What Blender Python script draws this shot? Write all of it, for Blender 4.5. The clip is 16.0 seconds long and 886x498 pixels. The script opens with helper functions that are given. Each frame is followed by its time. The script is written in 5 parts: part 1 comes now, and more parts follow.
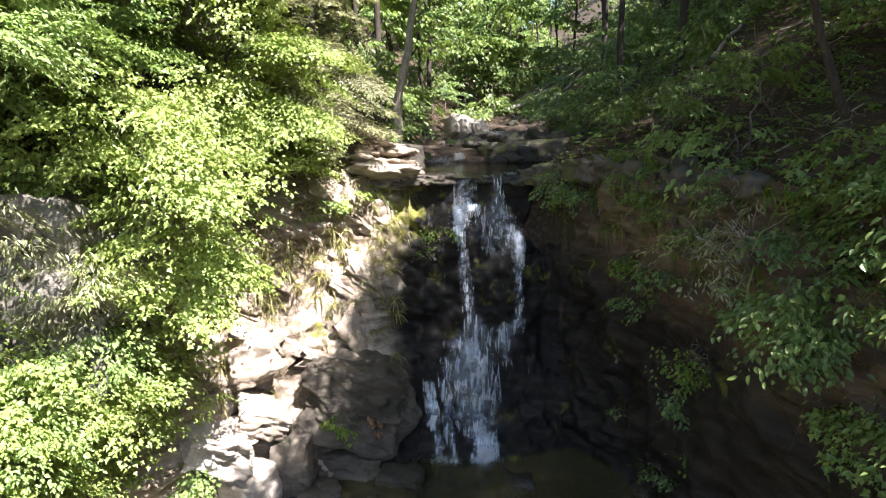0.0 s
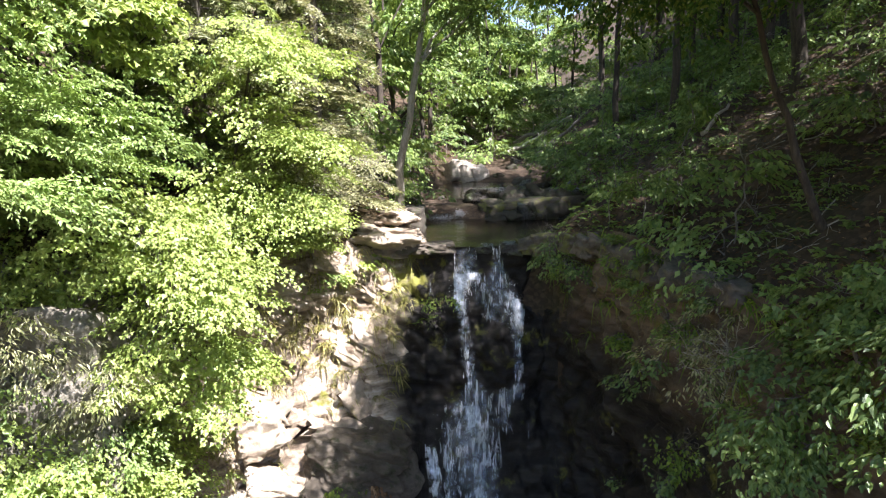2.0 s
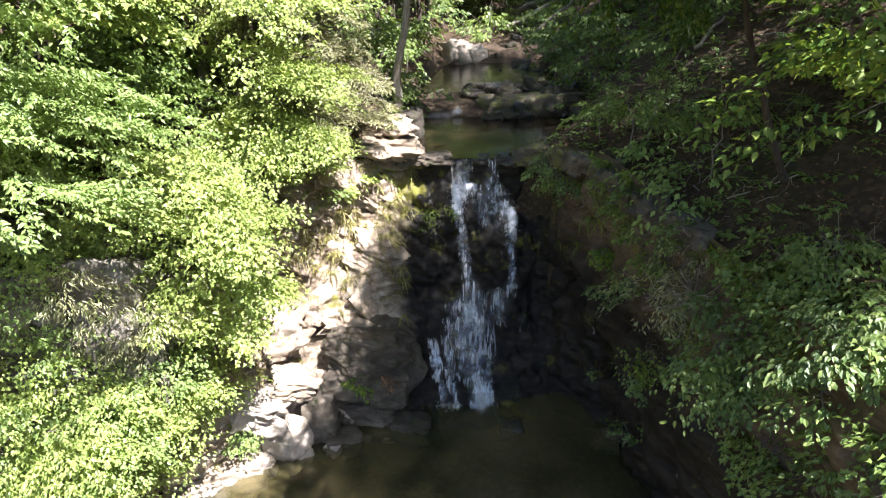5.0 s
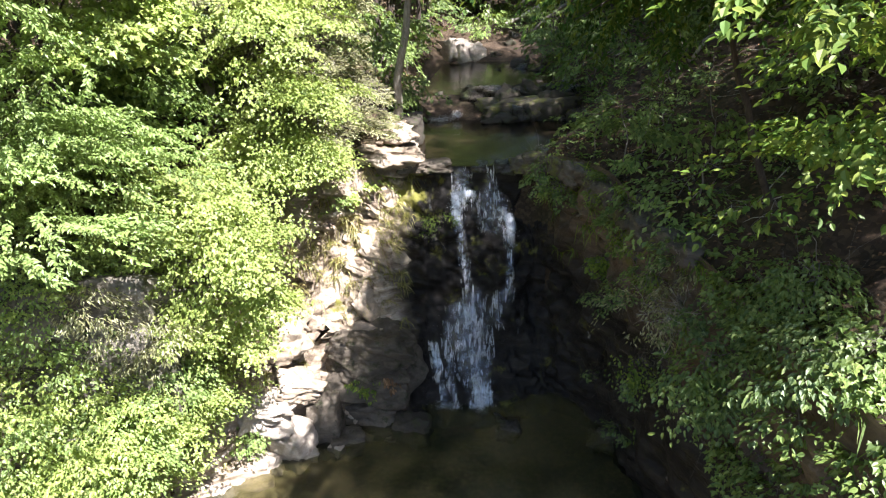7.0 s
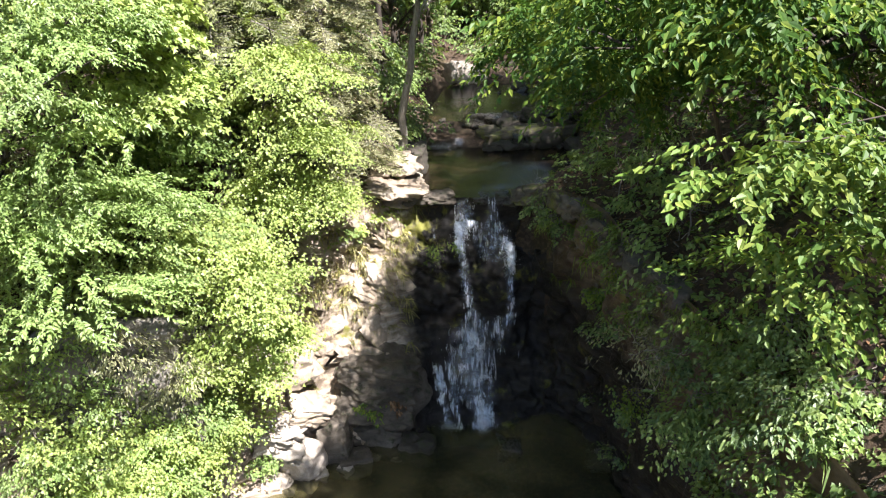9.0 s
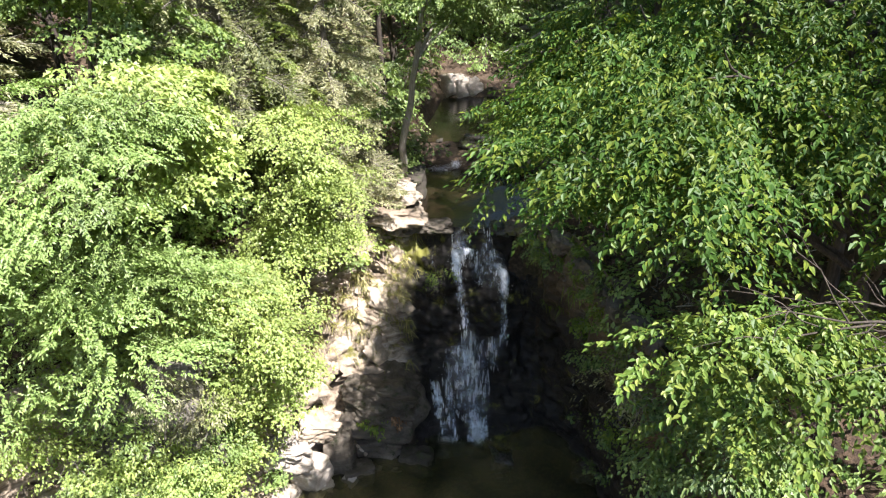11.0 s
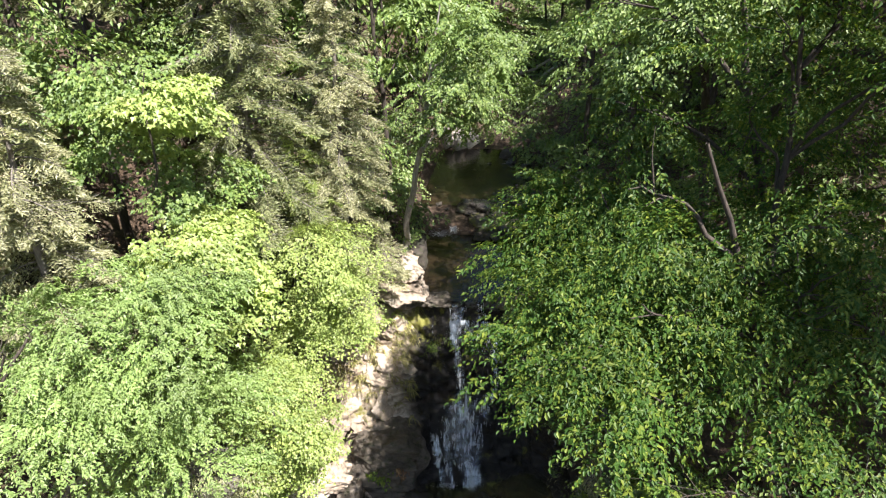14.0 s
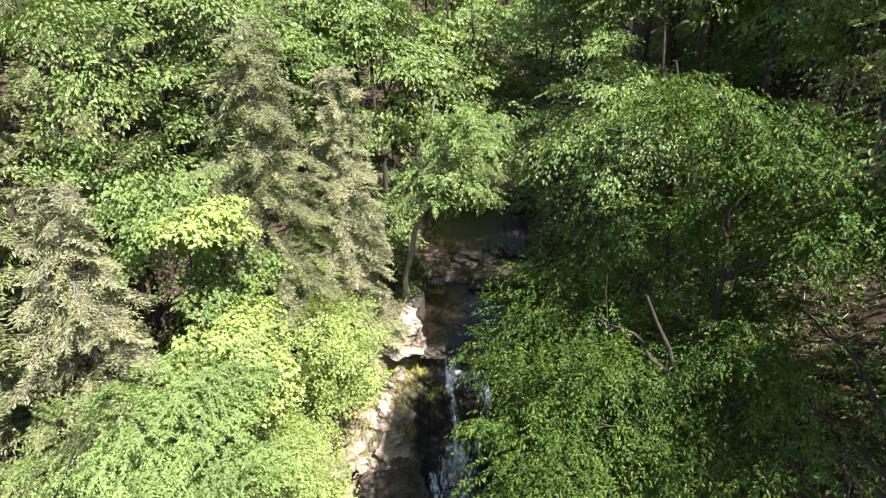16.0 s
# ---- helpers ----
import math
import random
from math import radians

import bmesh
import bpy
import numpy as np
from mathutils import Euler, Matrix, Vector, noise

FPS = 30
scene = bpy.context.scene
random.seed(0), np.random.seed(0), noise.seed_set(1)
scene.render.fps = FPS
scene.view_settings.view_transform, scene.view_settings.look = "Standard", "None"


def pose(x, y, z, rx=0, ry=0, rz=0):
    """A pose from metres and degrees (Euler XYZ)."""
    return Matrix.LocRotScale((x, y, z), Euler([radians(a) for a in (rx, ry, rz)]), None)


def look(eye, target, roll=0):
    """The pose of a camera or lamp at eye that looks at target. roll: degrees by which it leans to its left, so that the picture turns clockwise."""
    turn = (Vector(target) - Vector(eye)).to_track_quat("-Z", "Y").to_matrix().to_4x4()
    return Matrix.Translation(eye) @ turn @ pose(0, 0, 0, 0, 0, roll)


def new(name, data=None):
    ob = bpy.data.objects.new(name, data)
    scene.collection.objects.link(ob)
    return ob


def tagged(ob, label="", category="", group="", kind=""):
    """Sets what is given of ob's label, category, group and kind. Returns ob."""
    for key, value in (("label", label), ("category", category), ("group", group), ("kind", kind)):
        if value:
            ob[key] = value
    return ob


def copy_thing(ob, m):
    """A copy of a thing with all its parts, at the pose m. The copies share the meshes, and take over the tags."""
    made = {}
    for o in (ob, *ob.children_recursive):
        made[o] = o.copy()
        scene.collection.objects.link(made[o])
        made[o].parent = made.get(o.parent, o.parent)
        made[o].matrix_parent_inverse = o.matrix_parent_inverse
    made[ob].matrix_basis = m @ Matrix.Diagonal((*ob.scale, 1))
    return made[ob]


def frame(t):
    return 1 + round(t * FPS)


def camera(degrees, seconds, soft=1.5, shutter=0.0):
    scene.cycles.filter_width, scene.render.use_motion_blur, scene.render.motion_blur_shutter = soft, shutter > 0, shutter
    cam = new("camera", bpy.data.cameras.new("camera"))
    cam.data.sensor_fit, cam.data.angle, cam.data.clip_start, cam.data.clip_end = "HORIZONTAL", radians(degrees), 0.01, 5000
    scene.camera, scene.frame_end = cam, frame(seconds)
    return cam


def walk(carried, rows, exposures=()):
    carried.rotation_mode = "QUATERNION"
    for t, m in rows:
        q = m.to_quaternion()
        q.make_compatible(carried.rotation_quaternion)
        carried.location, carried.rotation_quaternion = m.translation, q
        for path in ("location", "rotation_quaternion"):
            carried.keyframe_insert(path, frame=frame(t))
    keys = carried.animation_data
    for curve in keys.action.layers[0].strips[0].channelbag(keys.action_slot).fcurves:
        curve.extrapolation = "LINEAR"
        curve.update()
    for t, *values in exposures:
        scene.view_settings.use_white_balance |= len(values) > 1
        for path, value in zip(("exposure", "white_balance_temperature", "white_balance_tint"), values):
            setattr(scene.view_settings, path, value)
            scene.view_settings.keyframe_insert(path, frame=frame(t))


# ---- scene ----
cam = camera(71.0, 16.0, soft=1.2)
PATH = [
    (0, (0.719, -14.302, 7.863), (0.432, -12.367, 7.449), -1.5),
    (0.5, (0.746, -14.348, 8.152), (0.457, -12.409, 7.756), -1.6),
    (1, (0.771, -14.382, 8.443), (0.479, -12.441, 8.06), -1.7),
    (1.5, (0.787, -14.44, 8.752), (0.494, -12.496, 8.384), -1.8),
    (2, (0.803, -14.505, 9.084), (0.51, -12.559, 8.728), -1.8),
    (2.5, (0.834, -14.561, 9.42), (0.541, -12.612, 9.077), -2.0),
    (3, (0.895, -14.608, 9.685), (0.597, -12.661, 9.339), -2.1),
    (3.5, (0.929, -14.73, 9.901), (0.631, -12.809, 9.434), -2.2),
    (4, (0.978, -14.809, 10.088), (0.679, -12.942, 9.439), -2.5),
    (6.5, (1.004, -15.186, 11.19), (0.716, -13.394, 10.35), -2.9),
    (7, (1.038, -15.183, 11.2), (0.746, -13.39, 10.363), -3.0),
    (7.5, (1.051, -15.229, 11.317), (0.76, -13.435, 10.481), -3.0),
    (8, (1.052, -15.378, 11.62), (0.764, -13.581, 10.79), -3.0),
    (8.5, (1.064, -15.495, 11.91), (0.77, -13.701, 11.077), -3.1),
    (9, (1.081, -15.564, 12.095), (0.784, -13.768, 11.269), -3.2),
    (11.5, (1.121, -16.215, 14.246), (0.851, -14.445, 13.354), -2.5),
    (12, (1.178, -16.399, 14.807), (0.911, -14.631, 13.912), -2.4),
    (12.5, (1.241, -16.555, 15.387), (0.973, -14.788, 14.489), -2.5),
    (13, (1.264, -16.728, 15.934), (0.994, -14.962, 15.035), -2.5),
    (13.5, (1.293, -16.875, 16.453), (1.022, -15.11, 15.554), -2.4),
    (14, (1.323, -17.003, 17.026), (1.055, -15.239, 16.123), -2.4),
    (14.5, (1.402, -17.173, 17.752), (1.134, -15.41, 16.847), -2.5),
    (15, (1.494, -17.356, 18.513), (1.228, -15.594, 17.603), -2.6),
    (15.5, (1.578, -17.577, 19.147), (1.312, -15.815, 18.238), -2.5),
    (16, (1.594, -17.822, 19.777), (1.334, -16.059, 18.868), -2.6),
]
walk(cam, [(t, look(eye, target, roll)) for t, eye, target, roll in PATH], [(0, 1.98, 6300, 15), (4, 1.92, 6300, 15), (7.5, 1.76, 6350, 13.5), (11, 1.50, 6400, 12), (13, 1.40, 6450, 12), (16, 1.34, 6500, 11.5)])

from mathutils.bvhtree import BVHTree

# ---- light ----
SUN_AZ, SUN_EL = radians(129), radians(56)      # azimuth clockwise from +y
world = bpy.data.worlds.new("sky_world")
scene.world = world
world.use_nodes = True
wn = world.node_tree.nodes
sky = wn.new("ShaderNodeTexSky")
sky.sky_type = "NISHITA"
sky.sun_disc = False
sky.sun_elevation, sky.sun_rotation = SUN_EL, SUN_AZ
world.node_tree.links.new(sky.outputs[0], wn["Background"].inputs[0])
wn["Background"].inputs[1].default_value = 0.088
sun = new("sun", bpy.data.lights.new("sun", "SUN"))
sun.data.energy, sun.data.angle, sun.data.color = 6.4, radians(0.55), (1.0, 0.94, 0.91)
to_sun = Vector((math.sin(SUN_AZ) * math.cos(SUN_EL), math.cos(SUN_AZ) * math.cos(SUN_EL), math.sin(SUN_EL)))
sun.matrix_world = look(to_sun * 60, (0, 0, 0))


# ---- small tools ----
rng = np.random.default_rng(7)


def hash3(i, j, k):
    h = (i * 374761393 + j * 668265263 + k * 2147483647 + 1013904223) & 0x7FFFFFFF
    h = ((h ^ (h >> 13)) * 1274126177) & 0x7FFFFFFF
    h = (h ^ (h >> 16)) & 0xFFFF
    return h / 65535.0


def vnoise(p):
    """Value noise in -1..1 for an (n, 3) array."""
    q = np.floor(p).astype(np.int64)
    f = p - q
    f = f * f * (3 - 2 * f)
    out = 0
    for a in (0, 1):
        for b in (0, 1):
            for c in (0, 1):
                w = (f[:, 0] if a else 1 - f[:, 0]) * (f[:, 1] if b else 1 - f[:, 1]) * (f[:, 2] if c else 1 - f[:, 2])
                out = out + w * hash3(q[:, 0] + a, q[:, 1] + b, q[:, 2] + c)
    return out * 2 - 1


def fbm(p, octaves=4, gain=0.5):
    p = np.asarray(p, float)
    total, amp = np.zeros(len(p)), 1.0
    for o in range(octaves):
        total += amp * vnoise(p * 2.03**o + 17.3 * o)
        amp *= gain
    return total


def grid_faces(rows, cols):
    a = (np.arange(rows - 1)[:, None] * cols + np.arange(cols - 1)).ravel()
    return np.stack([a, a + 1, a + cols + 1, a + cols], 1)


def make_mesh(name, verts, faces, material, smooth=True):
    """A mesh from arrays; faces all have the same number of corners."""
    verts, faces = np.asarray(verts, np.float32), np.asarray(faces, np.int32)
    me = bpy.data.meshes.new(name)
    me.vertices.add(len(verts))
    me.vertices.foreach_set("co", verts.ravel())
    me.loops.add(faces.size)
    me.loops.foreach_set("vertex_index", faces.ravel())
    me.polygons.add(len(faces))
    me.polygons.foreach_set("loop_start", np.arange(len(faces), dtype=np.int32) * faces.shape[1])
    me.polygons.foreach_set("use_smooth", np.full(len(faces), smooth))
    me.update(calc_edges=True)
    me.materials.append(material)
    return me


def part(name, me, parent, label="", at=None):
    ob = new(name, me)
    ob.parent = parent
    if at is not None:
        ob.matrix_basis = at
    return tagged(ob, label)


def thing(name, at, label, category, group="", kind=""):
    ob = new(name)
    ob.empty_display_size = 0.2
    ob.matrix_basis = at
    return tagged(ob, label, category, group, kind)


def tube(points, radii, sides=7):
    """Verts and quads of a bent, tapered tube."""
    points, radii = np.asarray(points, float), np.asarray(radii, float)
    way = np.gradient(points, axis=0)
    way /= np.linalg.norm(way, axis=1, keepdims=True) + 1e-9
    ref = np.where(np.abs(way[:, 2:3]) > 0.9, [[1.0, 0, 0]], [[0, 0, 1.0]])
    u = np.cross(way, ref)
    u /= np.linalg.norm(u, axis=1, keepdims=True) + 1e-9
    v = np.cross(way, u)
    ang = np.linspace(0, 2 * np.pi, sides, endpoint=False)
    ring = points[:, None] + radii[:, None, None] * (np.cos(ang)[None, :, None] * u[:, None] + np.sin(ang)[None, :, None] * v[:, None])
    n = len(points)
    a = np.arange(n - 1)[:, None] * sides + np.arange(sides)
    b = np.arange(n - 1)[:, None] * sides + (np.arange(sides) + 1) % sides
    return ring.reshape(-1, 3), np.stack([a, b, b + sides, a + sides], -1).reshape(-1, 4)


def merged(pieces):
    verts, faces, n = [], [], 0
    for v, f in pieces:
        verts.append(v)
        faces.append(f + n)
        n += len(v)
    return np.concatenate(verts), np.concatenate(faces)


def wander(a, b, n, sway, seed):
    """A crooked line from a to b."""
    r = np.random.default_rng(seed)
    t = np.linspace(0, 1, n)[:, None]
    line = np.asarray(a, float) * (1 - t) + np.asarray(b, float) * t
    off = np.cumsum(r.normal(0, 1, (n, 3)), 0)
    off -= off[0] + (off[-1] - off[0]) * t
    return line + off * sway


# ---- materials ----
def material(name):
    m = bpy.data.materials.new(name)
    m.use_nodes = True
    nt = m.node_tree
    return m, nt, nt.nodes, nt.links, nt.nodes["Principled BSDF"]


def node(nodes, kind, **values):
    n = nodes.new(kind)
    for key, value in values.items():
        n.inputs[key].default_value = value
    return n


def ramp(nodes, *stops):
    r = nodes.new("ShaderNodeValToRGB")
    e = r.color_ramp.elements
    while len(e) < len(stops):
        e.new(0.5)
    for el, (pos, col) in zip(e, stops):
        el.position, el.color = pos, (*col, 1)
    return r


def leaf_material(name, dark, mid, light, through_light=0.36, gloss=0.035):
    m, nt, nodes, links, bsdf = material(name)
    nodes.remove(bsdf)
    geo = nodes.new("ShaderNodeNewGeometry")
    cr = ramp(nodes, (0.0, dark), (0.55, mid), (1.0, light))
    links.new(geo.outputs["Random Per Island"], cr.inputs[0])
    co = nodes.new("ShaderNodeTexCoord")
    nz = node(nodes, "ShaderNodeTexNoise", Scale=0.9, Detail=2.0)
    links.new(co.outputs["Object"], nz.inputs["Vector"])
    hs = node(nodes, "ShaderNodeHueSaturation", Saturation=1.0)
    mr = node(nodes, "ShaderNodeMapRange")
    mr.inputs["From Min"].default_value, mr.inputs["From Max"].default_value = 0.3, 0.7
    mr.inputs["To Min"].default_value, mr.inputs["To Max"].default_value = 0.75, 1.3
    links.new(nz.outputs[0], mr.inputs[0])
    links.new(mr.outputs[0], hs.inputs["Value"])
    links.new(cr.outputs[0], hs.inputs["Color"])
    dif = nodes.new("ShaderNodeBsdfDiffuse")
    tra = nodes.new("ShaderNodeBsdfTranslucent")
    yel = node(nodes, "ShaderNodeMixRGB", Fac=0.9)
    yel.blend_type = "MULTIPLY"
    yel.inputs[2].default_value = (1.20, 1.17, 0.72, 1)
    glo = node(nodes, "ShaderNodeBsdfGlossy", Roughness=0.5)
    glo.inputs["Color"].default_value = (0.9, 0.95, 0.9, 1)
    links.new(hs.outputs[0], dif.inputs[0])
    links.new(hs.outputs[0], yel.inputs[1])
    links.new(yel.outputs[0], tra.inputs[0])
    m1 = node(nodes, "ShaderNodeMixShader", Fac=through_light)
    links.new(dif.outputs[0], m1.inputs[1])
    links.new(tra.outputs[0], m1.inputs[2])
    m2 = node(nodes, "ShaderNodeMixShader", Fac=gloss)
    links.new(m1.outputs[0], m2.inputs[1])
    links.new(glo.outputs[0], m2.inputs[2])
    links.new(m2.outputs[0], nodes["Material Output"].inputs[0])
    return m


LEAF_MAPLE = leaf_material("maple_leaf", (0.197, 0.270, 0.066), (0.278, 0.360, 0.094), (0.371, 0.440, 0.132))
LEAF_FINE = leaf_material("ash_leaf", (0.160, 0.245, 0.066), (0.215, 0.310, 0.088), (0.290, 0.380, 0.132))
# darker leaf copy; dims plants in shaded places by colour
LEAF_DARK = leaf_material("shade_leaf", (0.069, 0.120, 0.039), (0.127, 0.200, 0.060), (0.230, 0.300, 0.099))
# birch green darkened to carry the shade of the east bank crowns
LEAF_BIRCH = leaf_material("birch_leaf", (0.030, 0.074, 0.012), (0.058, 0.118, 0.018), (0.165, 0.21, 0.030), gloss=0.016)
# paler birch copy: sunlight on the near boughs put into the leaf colour
LEAF_BIRCH_LIT = leaf_material("birch_leaf_lit", (0.07, 0.135, 0.025), (0.125, 0.20, 0.035), (0.23, 0.285, 0.06), gloss=0.02)
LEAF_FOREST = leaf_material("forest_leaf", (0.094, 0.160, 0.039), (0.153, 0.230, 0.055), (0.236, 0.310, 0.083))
NEEDLE = leaf_material("hemlock_needle", (0.10, 0.12, 0.045), (0.19, 0.215, 0.09), (0.33, 0.34, 0.17), 0.3)
NEEDLE_GREY = leaf_material("grey_needle", (0.15, 0.165, 0.075), (0.27, 0.275, 0.14), (0.42, 0.41, 0.25), 0.3)
NEEDLE_LIME = leaf_material("lime_needle", (0.13, 0.19, 0.04), (0.24, 0.31, 0.075), (0.36, 0.42, 0.13), 0.4)
DRY_LEAF = leaf_material("dry_leaf", (0.09, 0.05, 0.025), (0.18, 0.10, 0.05), (0.32, 0.20, 0.11), 0.1, 0.03)
GRASS = leaf_material("grass_blade", (0.12, 0.13, 0.03), (0.25, 0.24, 0.08), (0.42, 0.36, 0.17), 0.3)
FERN = leaf_material("fern_leaf", (0.066, 0.120, 0.015), (0.132, 0.200, 0.025), (0.220, 0.280, 0.040), 0.3)


def rock_material(name, dark, mid, light, rough=0.85, wet=False, moss=0.0, strata=2.2, moss_colour=(0.035, 0.042, 0.016)):
    m, nt, nodes, links, bsdf = material(name)
    co = nodes.new("ShaderNodeNewGeometry")
    big = node(nodes, "ShaderNodeTexNoise", Scale=0.9, Detail=6.0, Roughness=0.6)
    fine = node(nodes, "ShaderNodeTexNoise", Scale=11.0, Detail=7.0, Roughness=0.7)
    links.new(co.outputs["Position"], big.inputs["Vector"])
    links.new(co.outputs["Position"], fine.inputs["Vector"])
    # tilted bedding planes
    mp = nodes.new("ShaderNodeMapping")
    mp.inputs["Rotation"].default_value = (radians(12), radians(-24), 0)
    mp.inputs["Scale"].default_value = (0.35, 0.35, strata)
    links.new(co.outputs["Position"], mp.inputs["Vector"])
    bed = node(nodes, "ShaderNodeTexNoise", Scale=2.4, Detail=5.0, Roughness=0.65)
    links.new(mp.outputs[0], bed.inputs["Vector"])
    mix = node(nodes, "ShaderNodeMixRGB", Fac=0.5)
    links.new(bed.outputs[0], mix.inputs[1])
    links.new(big.outputs[0], mix.inputs[2])
    cr = ramp(nodes, (0.32, dark), (0.5, mid), (0.68, light))
    links.new(mix.outputs[0], cr.inputs[0])
    spk = node(nodes, "ShaderNodeMixRGB", Fac=0.55)
    spk.blend_type = "OVERLAY"
    links.new(cr.outputs[0], spk.inputs[1])
    links.new(fine.outputs[0], spk.inputs[2])
    col = spk
    if moss:
        mo = node(nodes, "ShaderNodeTexNoise", Scale=3.4, Detail=7.0, Roughness=0.75)
        links.new(co.outputs["Position"], mo.inputs["Vector"])
        mk = ramp(nodes, (0.56 - 0.1 * moss, (0, 0, 0)), (0.66 - 0.1 * moss, (1, 1, 1)))
        links.new(mo.outputs[0], mk.inputs[0])
        mm = nodes.new("ShaderNodeMixRGB")
        links.new(mk.outputs[0], mm.inputs[0])
        links.new(spk.outputs[0], mm.inputs[1])
        mm.inputs[2].default_value = (*moss_colour, 1)
        col = mm
    links.new(col.outputs[0], bsdf.inputs["Base Color"])
    bsdf.inputs["Roughness"].default_value = rough
    if wet:
        rr = ramp(nodes, (0.35, (0.12,) * 3), (0.65, (0.5,) * 3))
        links.new(fine.outputs[0], rr.inputs[0])
        links.new(rr.outputs[0], bsdf.inputs["Roughness"])
    hgt = node(nodes, "ShaderNodeMath")
    hgt.operation = "ADD"
    links.new(bed.outputs[0], hgt.inputs[0])
    links.new(fine.outputs[0], hgt.inputs[1])
    bp = node(nodes, "ShaderNodeBump", Strength=0.55, Distance=0.06)
    links.new(hgt.outputs[0], bp.inputs["Height"])
    links.new(bp.outputs[0], bsdf.inputs["Normal"])
    return m


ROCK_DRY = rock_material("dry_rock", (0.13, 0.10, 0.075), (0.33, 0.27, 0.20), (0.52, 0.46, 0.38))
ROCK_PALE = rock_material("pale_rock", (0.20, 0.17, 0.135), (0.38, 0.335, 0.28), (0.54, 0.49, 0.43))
# grey base lowered for the leaf shade over the outcrop; moss patches are its own
ROCK_GREY = rock_material("grey_lichen_rock", (0.07, 0.064, 0.05), (0.17, 0.155, 0.125), (0.30, 0.28, 0.235), moss=0.5)
ROCK_WET = rock_material("wet_rock", (0.012, 0.011, 0.010), (0.03, 0.026, 0.022), (0.065, 0.055, 0.045), wet=True, moss=0.5)
# darker copy of the bank rock, with the boulders' shade in its colour
ROCK_SHADE = rock_material("shaded_brown_rock", (0.04, 0.033, 0.025), (0.10, 0.084, 0.064), (0.20, 0.172, 0.135), moss=0.25)
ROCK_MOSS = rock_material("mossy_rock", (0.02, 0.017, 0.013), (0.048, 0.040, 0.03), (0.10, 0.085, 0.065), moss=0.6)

ROCK_GREEN = rock_material("green_mossy_rock", (0.03, 0.026, 0.02), (0.075, 0.062, 0.045), (0.15, 0.13, 0.10), moss=0.8, moss_colour=(0.13, 0.135, 0.035))


def wall_material():
    """The gorge wall: dry tan rock on the west flank, wet dark rock by the fall, brown earth and rock high on the east
    flank; lower down there the wet colour paints in deep shade.
    """
    m, nt, nodes, links, bsdf = material("gorge_wall_rock")
    co = nodes.new("ShaderNodeNewGeometry")
    sep = nodes.new("ShaderNodeSeparateXYZ")
    wob = node(nodes, "ShaderNodeTexNoise", Scale=0.8, Detail=5.0)
    links.new(co.outputs["Position"], wob.inputs["Vector"])
    links.new(co.outputs["Position"], sep.inputs[0])
    mp = nodes.new("ShaderNodeMapping")
    mp.inputs["Rotation"].default_value = (radians(12), radians(-24), 0)
    mp.inputs["Scale"].default_value = (0.4, 0.4, 2.6)
    links.new(co.outputs["Position"], mp.inputs["Vector"])
    bed = node(nodes, "ShaderNodeTexNoise", Scale=2.2, Detail=6.0, Roughness=0.65)
    links.new(mp.outputs[0], bed.inputs["Vector"])
    fine = node(nodes, "ShaderNodeTexNoise", Scale=13.0, Detail=6.0, Roughness=0.7)
    links.new(co.outputs["Position"], fine.inputs["Vector"])
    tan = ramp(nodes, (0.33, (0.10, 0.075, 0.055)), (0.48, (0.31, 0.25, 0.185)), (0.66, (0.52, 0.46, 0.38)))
    # near-black: wet rock by the fall, and painted shade low on the east flank
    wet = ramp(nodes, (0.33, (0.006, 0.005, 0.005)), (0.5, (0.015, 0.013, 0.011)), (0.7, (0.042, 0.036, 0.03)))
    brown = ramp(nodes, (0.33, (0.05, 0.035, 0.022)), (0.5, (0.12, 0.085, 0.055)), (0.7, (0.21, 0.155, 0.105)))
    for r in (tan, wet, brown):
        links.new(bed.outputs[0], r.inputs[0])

    def along(lo, hi):
        add = node(nodes, "ShaderNodeMath")
        add.operation = "MULTIPLY_ADD"
        links.new(wob.outputs[0], add.inputs[0])
        add.inputs[1].default_value = 1.6
        links.new(sep.outputs[0], add.inputs[2])
        mr = node(nodes, "ShaderNodeMapRange")
        mr.inputs["From Min"].default_value, mr.inputs["From Max"].default_value = lo, hi
        links.new(add.outputs[0], mr.inputs[0])
        return mr

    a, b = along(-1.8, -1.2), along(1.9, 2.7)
    # earth colour only near the rim; below it the east wall is painted shade-dark
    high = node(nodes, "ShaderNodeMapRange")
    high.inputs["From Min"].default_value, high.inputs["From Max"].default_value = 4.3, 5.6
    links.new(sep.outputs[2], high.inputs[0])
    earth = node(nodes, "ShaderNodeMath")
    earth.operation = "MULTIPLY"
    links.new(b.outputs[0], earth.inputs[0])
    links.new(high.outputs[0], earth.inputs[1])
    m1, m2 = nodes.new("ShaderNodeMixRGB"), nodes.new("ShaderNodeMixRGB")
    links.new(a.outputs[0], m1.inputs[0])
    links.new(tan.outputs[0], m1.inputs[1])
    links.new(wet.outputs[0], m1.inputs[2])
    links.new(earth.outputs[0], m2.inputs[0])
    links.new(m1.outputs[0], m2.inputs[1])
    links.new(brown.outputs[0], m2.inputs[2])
    ov = node(nodes, "ShaderNodeMixRGB", Fac=0.5)
    ov.blend_type = "OVERLAY"
    links.new(m2.outputs[0], ov.inputs[1])
    links.new(fine.outputs[0], ov.inputs[2])
    # moss in patches
    mo = node(nodes, "ShaderNodeTexNoise", Scale=1.3, Detail=6.0, Roughness=0.7)
    links.new(co.outputs["Position"], mo.inputs["Vector"])
